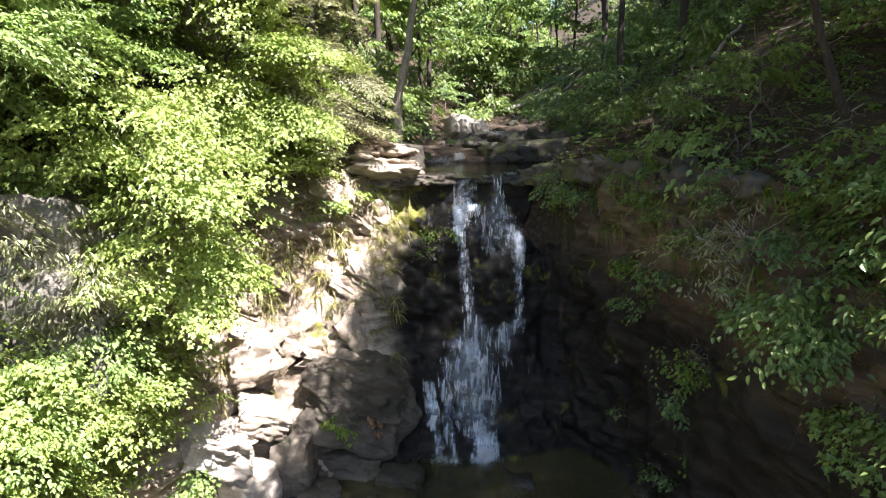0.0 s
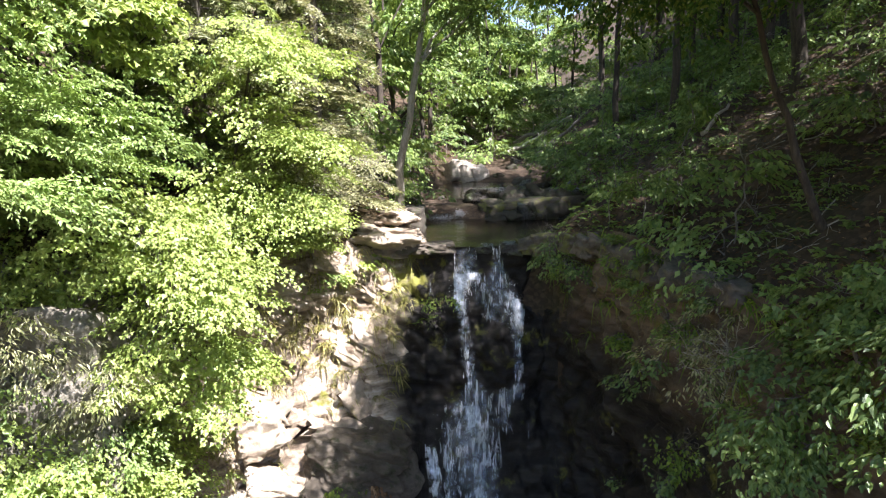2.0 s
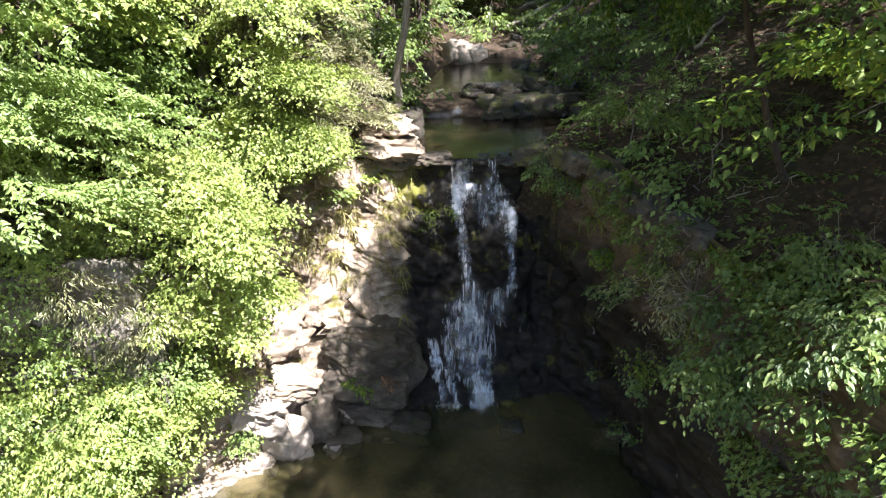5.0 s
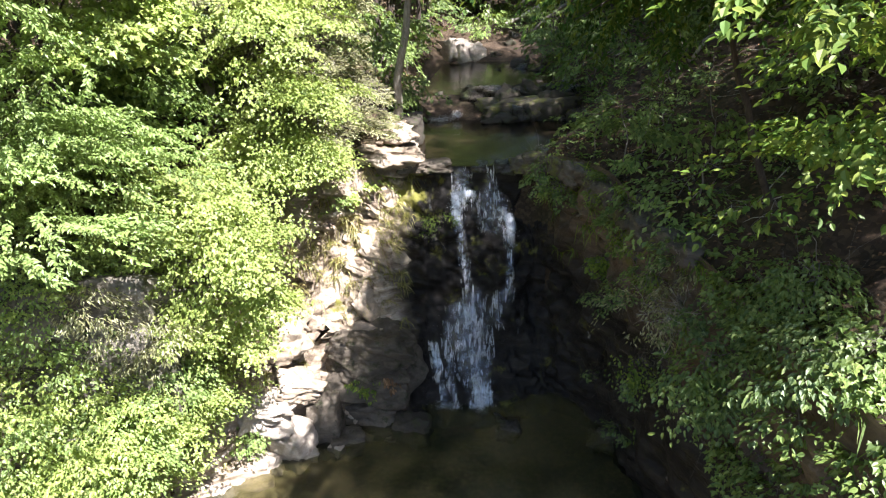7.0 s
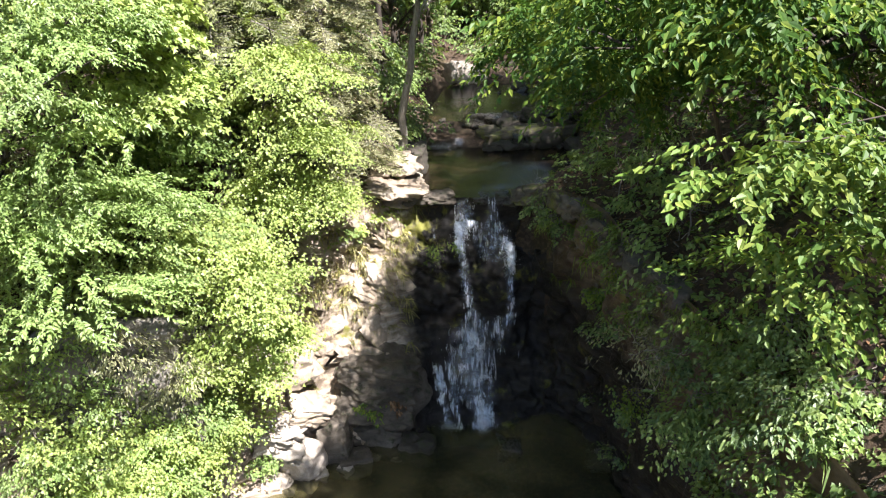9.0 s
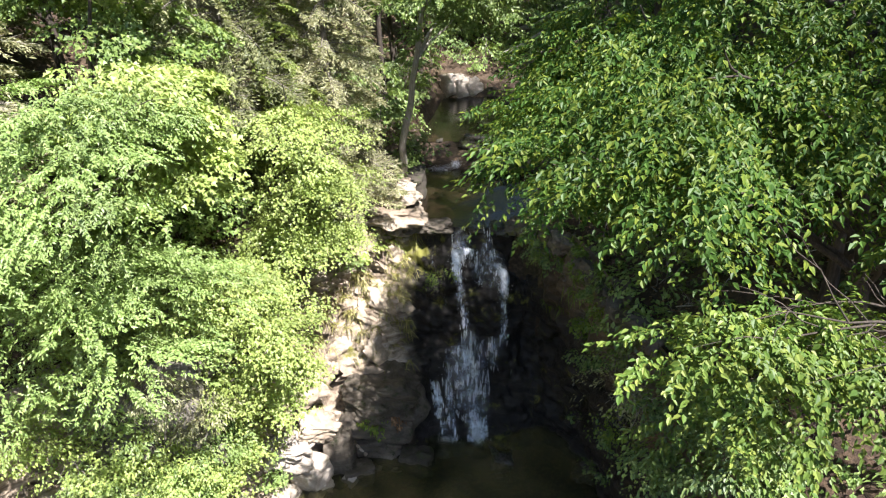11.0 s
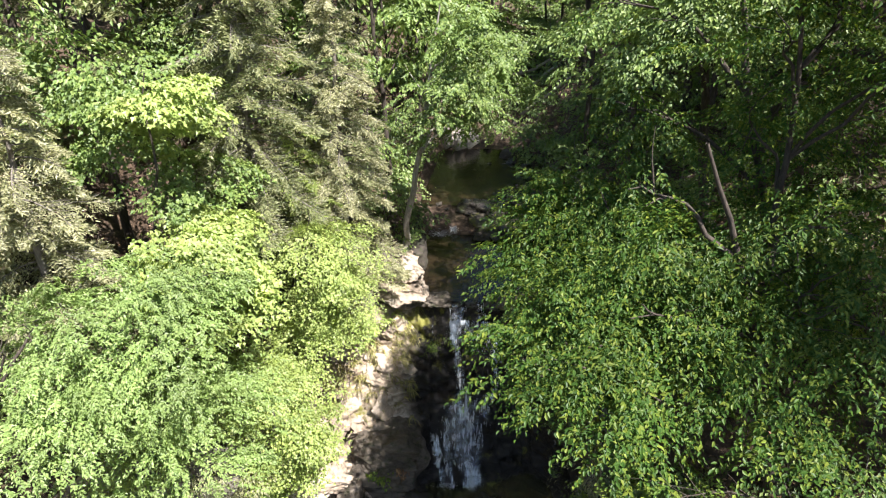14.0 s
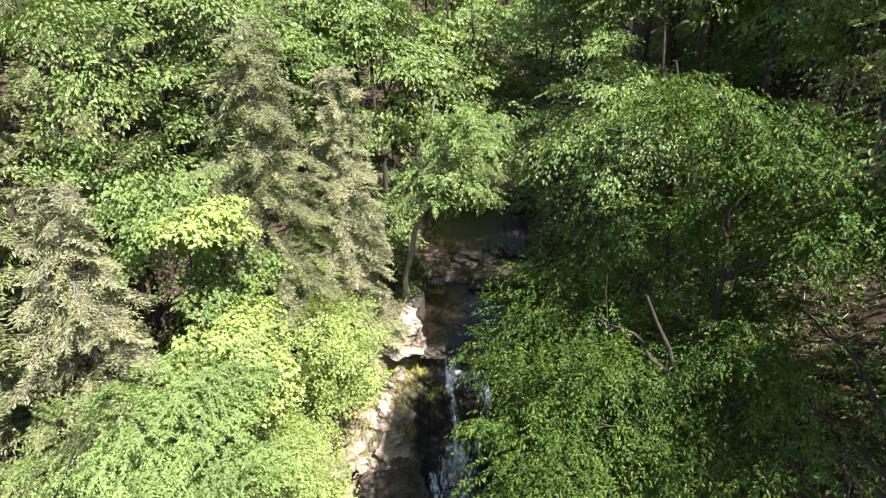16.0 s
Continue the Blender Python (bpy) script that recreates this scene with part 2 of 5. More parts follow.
    mk = ramp(nodes, (0.60, (0, 0, 0)), (0.70, (1, 1, 1)))
    links.new(mo.outputs[0], mk.inputs[0])
    mm = nodes.new("ShaderNodeMixRGB")
    near = node(nodes, "ShaderNodeVectorMath")
    near.operation = "DISTANCE"
    links.new(co.outputs["Position"], near.inputs[0])
    near.inputs[1].default_value = (-2.1, -0.2, 5.9)
    soft = node(nodes, "ShaderNodeMapRange")
    soft.inputs["From Min"].default_value, soft.inputs["From Max"].default_value = 0.3, 1.1
    soft.inputs["To Min"].default_value, soft.inputs["To Max"].default_value = 0.16, 0.0
    links.new(near.outputs["Value"], soft.inputs[0])
    grow = node(nodes, "ShaderNodeMath")
    links.new(soft.outputs[0], grow.inputs[0])
    links.new(mo.outputs[0], grow.inputs[1])
    links.new(grow.outputs[0], mk.inputs[0])
    links.new(mk.outputs[0], mm.inputs[0])
    links.new(ov.outputs[0], mm.inputs[1])
    mm.inputs[2].default_value = (0.15, 0.15, 0.03, 1)
    links.new(mm.outputs[0], bsdf.inputs["Base Color"])
    bsdf.inputs["Specular IOR Level"].default_value = 0.3
    ro = node(nodes, "ShaderNodeMapRange")
    ro.inputs["To Min"].default_value, ro.inputs["To Max"].default_value = 0.88, 0.55
    links.new(a.outputs[0], ro.inputs[0])
    links.new(ro.outputs[0], bsdf.inputs["Roughness"])
    hgt = node(nodes, "ShaderNodeMath")
    links.new(bed.outputs[0], hgt.inputs[0])
    links.new(fine.outputs[0], hgt.inputs[1])
    bp = node(nodes, "ShaderNodeBump", Strength=0.6, Distance=0.08)
    links.new(hgt.outputs[0], bp.inputs["Height"])
    links.new(bp.outputs[0], bsdf.inputs["Normal"])
    return m


def ground_material():
    m, nt, nodes, links, bsdf = material("forest_soil")
    co = nodes.new("ShaderNodeNewGeometry")
    big = node(nodes, "ShaderNodeTexNoise", Scale=0.5, Detail=6.0, Roughness=0.65)
    fine = node(nodes, "ShaderNodeTexNoise", Scale=16.0, Detail=6.0, Roughness=0.75)
    leaf = node(nodes, "ShaderNodeTexVoronoi", Scale=14.0)
    for n in (big, fine, leaf):
        links.new(co.outputs["Position"], n.inputs["Vector"])
    base = ramp(nodes, (0.3, (0.02, 0.015, 0.009)), (0.5, (0.05, 0.034, 0.02)), (0.66, (0.035, 0.045, 0.014)))
    links.new(big.outputs[0], base.inputs[0])
    lit = ramp(nodes, (0.0, (0.03, 0.018, 0.011)), (0.6, (0.07, 0.043, 0.026)), (1.0, (0.15, 0.10, 0.06)))
    sp = nodes.new("ShaderNodeSeparateColor")
    links.new(leaf.outputs["Color"], sp.inputs[0])
    links.new(sp.outputs[0], lit.inputs[0])
    mx = nodes.new("ShaderNodeMixRGB")
    links.new(fine.outputs[0], mx.inputs[0])
    links.new(base.outputs[0], mx.inputs[1])
    links.new(lit.outputs[0], mx.inputs[2])
    links.new(mx.outputs[0], bsdf.inputs["Base Color"])
    bsdf.inputs["Roughness"].default_value = 0.95
    bp = node(nodes, "ShaderNodeBump", Strength=0.7, Distance=0.05)
    links.new(fine.outputs[0], bp.inputs["Height"])
    links.new(bp.outputs[0], bsdf.inputs["Normal"])
    return m


def bark_material(name, dark, light):
    m, nt, nodes, links, bsdf = material(name)
    co = nodes.new("ShaderNodeTexCoord")
    mp = nodes.new("ShaderNodeMapping")
    mp.inputs["Scale"].default_value = (9, 9, 1.6)
    links.new(co.outputs["Object"], mp.inputs["Vector"])
    nz = node(nodes, "ShaderNodeTexNoise", Scale=2.5, Detail=7.0, Roughness=0.7)
    links.new(mp.outputs[0], nz.inputs["Vector"])
    cr = ramp(nodes, (0.35, dark), (0.65, light))
    links.new(nz.outputs[0], cr.inputs[0])
    links.new(cr.outputs[0], bsdf.inputs["Base Color"])
    bsdf.inputs["Roughness"].default_value = 0.9
    bp = node(nodes, "ShaderNodeBump", Strength=0.7, Distance=0.02)
    links.new(nz.outputs[0], bp.inputs["Height"])
    links.new(bp.outputs[0], bsdf.inputs["Normal"])
    return m


def pool_material(name, deep, rough=0.06, cover=0.66):
    m, nt, nodes, links, bsdf = material(name)
    co = nodes.new("ShaderNodeNewGeometry")
    nz = node(nodes, "ShaderNodeTexNoise", Scale=1.0, Detail=5.0)
    rip = node(nodes, "ShaderNodeTexNoise", Scale=7.0, Detail=4.0, Roughness=0.55)
    for n in (nz, rip):
        links.new(co.outputs["Position"], n.inputs["Vector"])
    cr = ramp(nodes, (0.38, (deep[0] * 0.22, deep[1] * 0.30, deep[2] * 0.28)), (0.66, tuple(v * 1.1 for v in deep)))
    links.new(nz.outputs[0], cr.inputs[0])
    links.new(cr.outputs[0], bsdf.inputs["Base Color"])
    bsdf.inputs["Roughness"].default_value = rough
    bsdf.inputs["IOR"].default_value = 1.33
    bsdf.inputs["Alpha"].default_value = cover
    bp = node(nodes, "ShaderNodeBump", Strength=0.35, Distance=0.03)
    links.new(rip.outputs[0], bp.inputs["Height"])
    links.new(bp.outputs[0], bsdf.inputs["Normal"])
    return m


def foam_material(name, lo, hi, peak=0.80):
    m, nt, nodes, links, bsdf = material(name)
    uv = nodes.new("ShaderNodeUVMap")
    uv.uv_map = "flow"
    span = nodes.new("ShaderNodeUVMap")
    span.uv_map = "span"
    sx = nodes.new("ShaderNodeSeparateXYZ")
    links.new(span.outputs[0], sx.inputs[0])
    edge = nodes.new("ShaderNodeFloatCurve")
    pts = edge.mapping.curves[0].points
    pts[0].location, pts[1].location = (0.0, 0.0), (1.0, 0.0)
    pts.new(0.3, 0.9)
    pts.new(0.7, 0.9)
    edge.mapping.update()
    links.new(sx.outputs[0], edge.inputs["Value"])
    mp = nodes.new("ShaderNodeMapping")
    mp.inputs["Scale"].default_value = (78, 2.0, 1)
    links.new(uv.outputs[0], mp.inputs["Vector"])
    nz = node(nodes, "ShaderNodeTexNoise", Scale=1.0, Detail=6.0, Roughness=0.7)
    links.new(mp.outputs[0], nz.inputs["Vector"])
    big = node(nodes, "ShaderNodeTexNoise", Scale=6.5, Detail=5.0, Roughness=0.65)
    links.new(uv.outputs[0], big.inputs["Vector"])
    av = node(nodes, "ShaderNodeMixRGB", Fac=0.5)
    links.new(nz.outputs[0], av.inputs[1])
    links.new(big.outputs[0], av.inputs[2])
    mask = ramp(nodes, (lo, (0, 0, 0)), (hi, (1, 1, 1)))
    low = node(nodes, "ShaderNodeMath")
    low.operation = "MULTIPLY_ADD"
    links.new(edge.outputs[0], low.inputs[0])
    low.inputs[1].default_value = 0.16
    off = node(nodes, "ShaderNodeMath")
    off.operation = "SUBTRACT"
    links.new(av.outputs[0], off.inputs[0])
    off.inputs[1].default_value = 0.13
    links.new(off.outputs[0], low.inputs[2])
    links.new(low.outputs[0], mask.inputs[0])
    bsdf.inputs["Base Color"].default_value = (0.74, 0.82, 0.92, 1)
    bsdf.inputs["Roughness"].default_value = 0.3
    ends = nodes.new("ShaderNodeFloatCurve")
    pts = ends.mapping.curves[0].points
    pts[0].location, pts[1].location = (0.0, 0.0), (1.0, 0.2)
    pts.new(0.15, peak)
    pts.new(0.88, peak)
    ends.mapping.update()
    links.new(sx.outputs[1], ends.inputs["Value"])
    both = node(nodes, "ShaderNodeMath")
    both.operation = "MULTIPLY"
    links.new(mask.outputs[0], both.inputs[0])
    links.new(ends.outputs[0], both.inputs[1])
    links.new(both.outputs[0], bsdf.inputs["Alpha"])
    return m


def plain_foam():
    m, nt, nodes, links, bsdf = material("white_water")
    bsdf.inputs["Base Color"].default_value = (0.86, 0.89, 0.92, 1)
    bsdf.inputs["Roughness"].default_value = 0.3
    return m


WALL = wall_material()
SOIL = ground_material()
BARK_DARK = bark_material("dark_bark", (0.02, 0.016, 0.012), (0.075, 0.06, 0.045))
BARK_GREY = bark_material("grey_bark", (0.09, 0.08, 0.065), (0.26, 0.235, 0.20))
BARK_PALE = bark_material("pale_bark", (0.22, 0.20, 0.16), (0.45, 0.42, 0.36))
POOL_LOW = pool_material("plunge_pool_water", (0.14, 0.118, 0.052))
POOL_HIGH = pool_material("upper_pool_water", (0.030, 0.021, 0.012), 0.06, 0.93)
FOAM = foam_material("falling_water", 0.475, 0.74)
FOAM_THIN = foam_material("thin_water", 0.51, 0.78)
FOAM_DENSE = foam_material("dense_foam", 0.40, 0.64, 0.96)
FOAM_CORE = plain_foam()

# ---- the lie of the land ----
LOW, HIGH = 0.6, 6.5          # water levels of the plunge pool and the pool above the fall


def west_rim(y):
    return np.interp(y, [-40, -12, -8.2, -4.8, -2.6, -1.0, 0.1, 2, 4.5, 8, 16, 30, 80], [-13, -9.6, -8.2, -6.0, -4.9, -3.9, -2.4, -2.6, -2.9, -3.4, -3.8, -3.0, -6])


def east_rim(y):
    return np.interp(y, [-40, -14, -9, -4.5, -2.4, 0.1, 1.5, 4.5, 8, 16, 30, 80], [8, 5.5, 4.2, 2.9, 2.3, 1.1, 2.3, 2.4, 1.8, 1.2, 1.8, -2])


def bed(y):
    return np.interp(y, [-40, -16, -0.05, 0.05, 4.2, 5.6, 6.6, 7.4, 13, 15, 27, 80, 400], [-0.2, 0.1, 0.1, 6.15, 6.2, 6.85, 6.98, 6.75, 6.75, 7.2, 8.8, 17, 60])


def rim_height(y):
    return np.interp(y, [-40, -12, -5, 0, 5, 16, 27, 80, 400], [5.5, 6.5, 6.8, 6.6, 7.0, 7.4, 9.2, 17.5, 61])


def land(x, y):
    """Height of the ground."""
    x, y = np.asarray(x, float), np.asarray(y, float)
    w, e = west_rim(y) - x, x - east_rim(y)
    top = rim_height(y)
    zw = top + 0.9 * (1 - np.exp(-np.maximum(w, 0) / 0.8)) * np.clip(1.2 + y * 0.05, 0, 1) + 0.50 * np.minimum(np.maximum(w - 0.3, 0), 45)
    ze = top + 0.72 * np.minimum(np.maximum(e, 0), 38)
    rough = 0.26 * fbm(np.stack([x.ravel() * 0.8, y.ravel() * 0.8, 0 * x.ravel()], 1), 4).reshape(x.shape)
    z = np.where(w > 0, zw, np.where(e > 0, ze, bed(y)))
    return z + rough * np.where((w > 0) | (e > 0), np.clip(np.maximum(w, e) * 2, 0.15, 1), 0.35)


def axis_steps(lo, hi, step, far):
    core = np.arange(lo, hi + step / 2, step)
    grow = step * np.cumprod(np.full(200, 1.075))
    right = hi + np.cumsum(grow)
    left = lo - np.cumsum(grow)
    right, left = right[right < far], left[left > -far]
    return np.concatenate([left[::-1], core, right])


gx, gy = axis_steps(-10, 8, 0.15, 900), axis_steps(-10, 10, 0.15, 900)
GX, GY = np.meshgrid(gx, gy)
GZ = land(GX, GY)
# behind the east wall the sheet drops a little further in, and a lip of soil runs out to the rim
inset = GX - east_rim(GY)
GZ = np.where((GY < -0.4) & (GY > -30) & (inset > 0) & (inset < 0.8), bed(GY), GZ)
ledge_y, ledge_e = np.arange(-30, -0.3, 0.15), np.linspace(0.03, 0.95, 8)
LY, LE = np.meshgrid(ledge_y, ledge_e, indexing="ij")
LX = east_rim(LY) + LE
lip = np.stack([LX, LY, land(LX, LY) - 0.012], -1).reshape(-1, 3)
sheet_v, sheet_f = merged([(np.stack([GX, GY, GZ], -1).reshape(-1, 3), grid_faces(len(gy), len(gx))), (lip, grid_faces(len(ledge_y), len(ledge_e)))])
ground = new("ground", make_mesh("ground", sheet_v, sheet_f, SOIL))
tagged(ground, "brown forest floor of leaf litter and soil", "ground", kind="structure")

# ---- gorge wall: a horseshoe of bedded rock round the plunge pool ----
RIM = [(-12, -16, 6.3), (-9.6, -12, 6.5), (-8.1, -8.1, 6.8), (-5.95, -4.7, 6.9), (-4.85, -2.5, 6.9), (-3.85, -0.9, 6.7), (-2.4, 0.15, 6.56), (-1.0, -0.05, 6.47), (0.4, -0.05, 6.47), (1.1, 0.2, 6.7), (2.35, -2.4, 7.2), (2.95, -4.5, 7.1), (4.25, -9, 6.9), (6, -16, 6.4)]
MID = [(-10.6, -15, 3.3), (-8.6, -11, 3.4), (-7.4, -7.6, 3.6), (-5.75, -4.7, 2.9), (-4.75, -3.15, 3.7), (-3.7, -1.55, 4.3), (-2.6, -0.9, 3.5), (-1.0, -0.55, 3.15), (0.4, -0.55, 3.15), (1.2, -0.3, 3.2), (2.35, -2.1, 3.4), (2.95, -4.2, 3.5), (4.2, -8.6, 3.5), (6, -16, 3.4)]
FOOT = [(-9.4, -14.5, -0.3), (-8.2, -10.3, -0.3), (-7.4, -7.0, -0.3), (-6.3, -5.2, -0.3), (-4.9, -4.0, -0.3), (-3.3, -3.1, -0.3), (-2.0, -2.75, -0.3), (-1.3, -2.45, -0.3), (0.2, -2.35, -0.3), (1.6, -1.8, -0.3), (2.8, -2.6, -0.3), (3.3, -4.2, -0.3), (4.4, -8.5, -0.3), (6, -16, -0.3)]


def smooth_line(points, n):
    """A Catmull-Rom line through points, n steps a span."""
    p = np.asarray(points, float)
    p = np.concatenate([2 * p[:1] - p[1:2], p, 2 * p[-1:] - p[-2:-1]])
    t = np.linspace(0, 1, n, endpoint=False)[:, None]
    spans = [0.5 * (2 * b + (c - a) * t + (2 * a - 5 * b + 4 * c - d) * t**2 + (3 * b - a - 3 * c + d) * t**3) for a, b, c, d in zip(p[:-3], p[1:-2], p[2:-1], p[3:])]
    return np.concatenate([*spans, p[-2:-1]])


PER = 32
rim, mid, foot = (smooth_line(c, PER) for c in (RIM, MID, FOOT))
levels = np.linspace(0, 1, 124)
low_half = np.clip(levels * 2, 0, 1)[:, None, None]
high_half = np.clip(levels * 2 - 1, 0, 1)[:, None, None]
sheet = foot[None] * (1 - low_half) + mid[None] * low_half
sheet = sheet * (1 - high_half) + rim[None] * high_half
cols = len(rim)
du, dv = np.gradient(sheet, axis=1), np.gradient(sheet, axis=0)
nrm = np.cross(du, dv)
nrm /= np.linalg.norm(nrm, axis=-1, keepdims=True) + 1e-9
flat, nf = sheet.reshape(-1, 3), nrm.reshape(-1, 3)
tilted = flat[:, 2] + 0.62 * flat[:, 0] + 0.12 * flat[:, 1]
layer = tilted / 0.40 + 1.0 * fbm(flat * 0.8, 3)
stepped = layer - np.floor(layer)
block = np.floor(flat[:, 0] * 1.1 + flat[:, 1] * 0.9 + 2.2 * fbm(flat * 0.45, 2)).astype(np.int64)
bed_no = np.floor(layer).astype(np.int64)
proud = hash3(bed_no, block, 3 + 0 * bed_no)
crack = np.exp(-((np.minimum(stepped, 1 - stepped) / 0.09) ** 2))
depth = np.where(flat[:, 0] < -1.8, 0.30, np.where(flat[:, 0] < 1.3, 0.14, 0.16))
ledge = depth * (0.75 * proud + 0.35 * stepped - 0.30 * crack)
bulge = (0.28 * fbm(flat * 0.75 + 5, 4) + 0.10 * fbm(flat * 3.1, 3)) * np.where(flat[:, 0] > 1.3, 1.15, 1.0)
fade = np.repeat(np.clip((1 - levels) * 9, 0.05, 1), cols)
moved = flat + nf * ((ledge + bulge) * fade)[:, None]
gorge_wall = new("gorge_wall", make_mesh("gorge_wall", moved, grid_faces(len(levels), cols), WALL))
tagged(gorge_wall, "bedded rock gorge wall, sunlit tan flank, dark wet centre, shade-blackened east foot", "rock wall", kind="structure")


# ---- water ----
def water_sheet(name, label, x0, x1, y0, y1, z, mat, step=0.15):
    xs, ys = np.arange(x0, x1, step), np.arange(y0, y1, step)
    X, Y = np.meshgrid(xs, ys)
    Z = z + 0.010 * fbm(np.stack([X.ravel() * 2.2, Y.ravel() * 2.2, 0 * X.ravel()], 1), 3).reshape(X.shape)
    ob = new(name, make_mesh(name, np.stack([X, Y, Z], -1).reshape(-1, 3), grid_faces(len(ys), len(xs)), mat))
    return tagged(ob, label, "water", kind="structure")


water_sheet("plunge_pool", "still brown-green plunge pool, shallow at the bank", -9.5, 6.2, -30, -1.2, LOW, POOL_LOW, 0.2)
water_sheet("upper_pool", "dark brown still pool above the waterfall", -2.7, 2.5, -0.12, 4.9, HIGH, POOL_HIGH)
water_sheet("upper_creek", "dark creek water among rocks", -3.2, 1.6, 6.6, 14.5, 6.98, POOL_HIGH, 0.3)


wall_tree = BVHTree.FromPolygons([tuple(v) for v in moved], [tuple(f) for f in grid_faces(len(levels), cols).tolist()])


def wall_front(x, z):
    """How far toward the gorge the wall stands at x, z."""
    hit = wall_tree.ray_cast(Vector((x, -9, z)), Vector((0, 1, 0)))[0]
    return hit.y if hit is not None else -0.1


def veil(rows, across, lift, seed, cling=0.0):
    """A skin of falling water over the wall, from rows of (z, west edge, east edge); with u, v in metres along it."""
    rows = np.array(rows, float)
    zs = np.linspace(rows[0, 0], rows[-1, 0], max(10, int(abs(rows[0, 0] - rows[-1, 0]) / 0.07)))
    x0, x1 = (np.interp(-zs, -rows[:, 0], rows[:, k]) for k in (1, 2))
    g = np.linspace(0, 1, across)
    X = x0[:, None] * (1 - g) + x1[:, None] * g
    X = X + 0.03 * vnoise(np.stack([X.ravel() * 3, np.repeat(zs, across) * 2.5, np.full(X.size, seed)], 1)).reshape(X.shape)
    Z = np.repeat(zs[:, None], across, 1)
    Y = np.array([[wall_front(x, z) for x, z in zip(xr, zr)] for xr, zr in zip(X, Z)])
    for k in range(1, len(zs)):
        Y[k] = np.minimum(Y[k], Y[k - 1] * (1 - cling) + Y[k] * cling)
    for _ in range(3):
        Y[:, 1:-1] = (Y[:, :-2] + 2 * Y[:, 1:-1] + Y[:, 2:]) / 4
        Y[1:-1] = (Y[:-2] + 2 * Y[1:-1] + Y[2:]) / 4
    Y = Y - lift - 0.025 * (1 + vnoise(np.stack([X.ravel() * 9, Z.ravel() * 2.0, np.full(X.size, seed + 5)], 1)).reshape(X.shape))
    return X, Y, Z


def veil_mesh(name, rows, across, lift, seed, mat, cling=0.0):
    X, Y, Z = veil(rows, across, lift, seed, cling)
    faces = grid_faces(*X.shape)
    me = make_mesh(name, np.stack([X, Y, Z], -1).reshape(-1, 3), faces, mat)
    down = np.concatenate([[0], np.cumsum(np.hypot(np.diff(Z.mean(1)), np.diff(Y.mean(1))))])
    uv = np.stack([X + seed, np.repeat(down[:, None], X.shape[1], 1)], -1).reshape(-1, 2)
    me.uv_layers.new(name="flow").data.foreach_set("uv", uv[faces.ravel()].astype(np.float32).ravel())
    span = np.stack(np.meshgrid(np.linspace(0, 1, X.shape[1]), np.linspace(0, 1, X.shape[0])), -1).reshape(-1, 2)
    me.uv_layers.new(name="span").data.foreach_set("uv", span[faces.ravel()].astype(np.float32).ravel())
    return me


def beads(rows, count, size, seed, lift=0.1, cling=0.0):
    """White drops in clumps, drawn out downward, over the same skin."""
    r = np.random.default_rng(seed)
    X, Y, Z = veil(rows, 22, lift, seed, cling)
    a, c = r.random(count * 5) * (len(X) - 1.001), np.clip(10.5 + r.normal(0, 5.5, count * 5), 0, 20.9)
    i, j = a.astype(int), c.astype(int)
    fa, fc = a - i, c - j
    p = np.stack([(m[i, j] * (1 - fa) + m[i + 1, j] * fa) * (1 - fc) + (m[i, j + 1] * (1 - fa) + m[i + 1, j + 1] * fa) * fc for m in (X, Y, Z)], 1)
    clump = fbm(p * [16, 4, 2.6] + seed, 2) + 0.7 * fbm(p * 3.5 + seed * 3, 2)
    p = p[np.argsort(-clump - 0.25 * r.random(len(p)))[:count]]
    p[:, 1] -= r.random(len(p)) * 0.07
    d = size * (0.4 + 1.4 * r.random(len(p)) ** 2)
    base = np.array([(1, 0, 0), (-1, 0, 0), (0, 1, 0), (0, -1, 0), (0, 0, 1.0), (0, 0, -1.0)], float)
    tri = np.array([(0, 2, 4), (2, 1, 4), (1, 3, 4), (3, 0, 4), (2, 0, 5), (1, 2, 5), (3, 1, 5), (0, 3, 5)])
    long = 6 + 30 * r.random(len(p)) ** 2
    v = p[:, None] + base[None] * np.stack([d, d, d * long], 1)[:, None]
    v[:, 4:, 0] += (r.normal(0, 0.12, len(p)) * d * long)[:, None] * [1, -1]
    return v.reshape(-1, 3), ((np.arange(len(p)) * 6)[:, None, None] + tri[None]).reshape(-1, 3)


def drops(centre, radii, count, size, seed):
    """Spray: many tiny drops."""
    r = np.random.default_rng(seed)
    p = np.asarray(centre) + r.normal(0, 0.5, (count, 3)) * radii
    d = size * (0.4 + 1.3 * r.random(count) ** 2)
    base = np.array([(1, 0, 0), (-1, 0, 0), (0, 1, 0), (0, -1, 0), (0, 0, 1.3), (0, 0, -1.3)], float)
    tri = np.array([(0, 2, 4), (2, 1, 4), (1, 3, 4), (3, 0, 4), (2, 0, 5), (1, 2, 5), (3, 1, 5), (0, 3, 5)])
    v = p[:, None] + base[None] * d[:, None, None]
    return v.reshape(-1, 3), ((np.arange(count) * 6)[:, None, None] + tri[None]).reshape(-1, 3)


LEFT_ROWS = [(6.5, -1.06, -0.60), (6.2, -1.08, -0.56), (5.85, -1.10, -0.44), (5.5, -1.07, -0.72), (5.2, -1.03, -0.76), (4.3, -0.93, -0.68), (3.1, -0.82, -0.52)]
RIGHT_ROWS = [(6.5, -0.18, 0.0), (6.1, -0.22, 0.08), (5.8, -0.28, 0.22), (5.4, -0.22, 0.42), (5.0, 0.22, 0.54), (4.2, 0.32, 0.53), (3.15, 0.30, 0.50)]
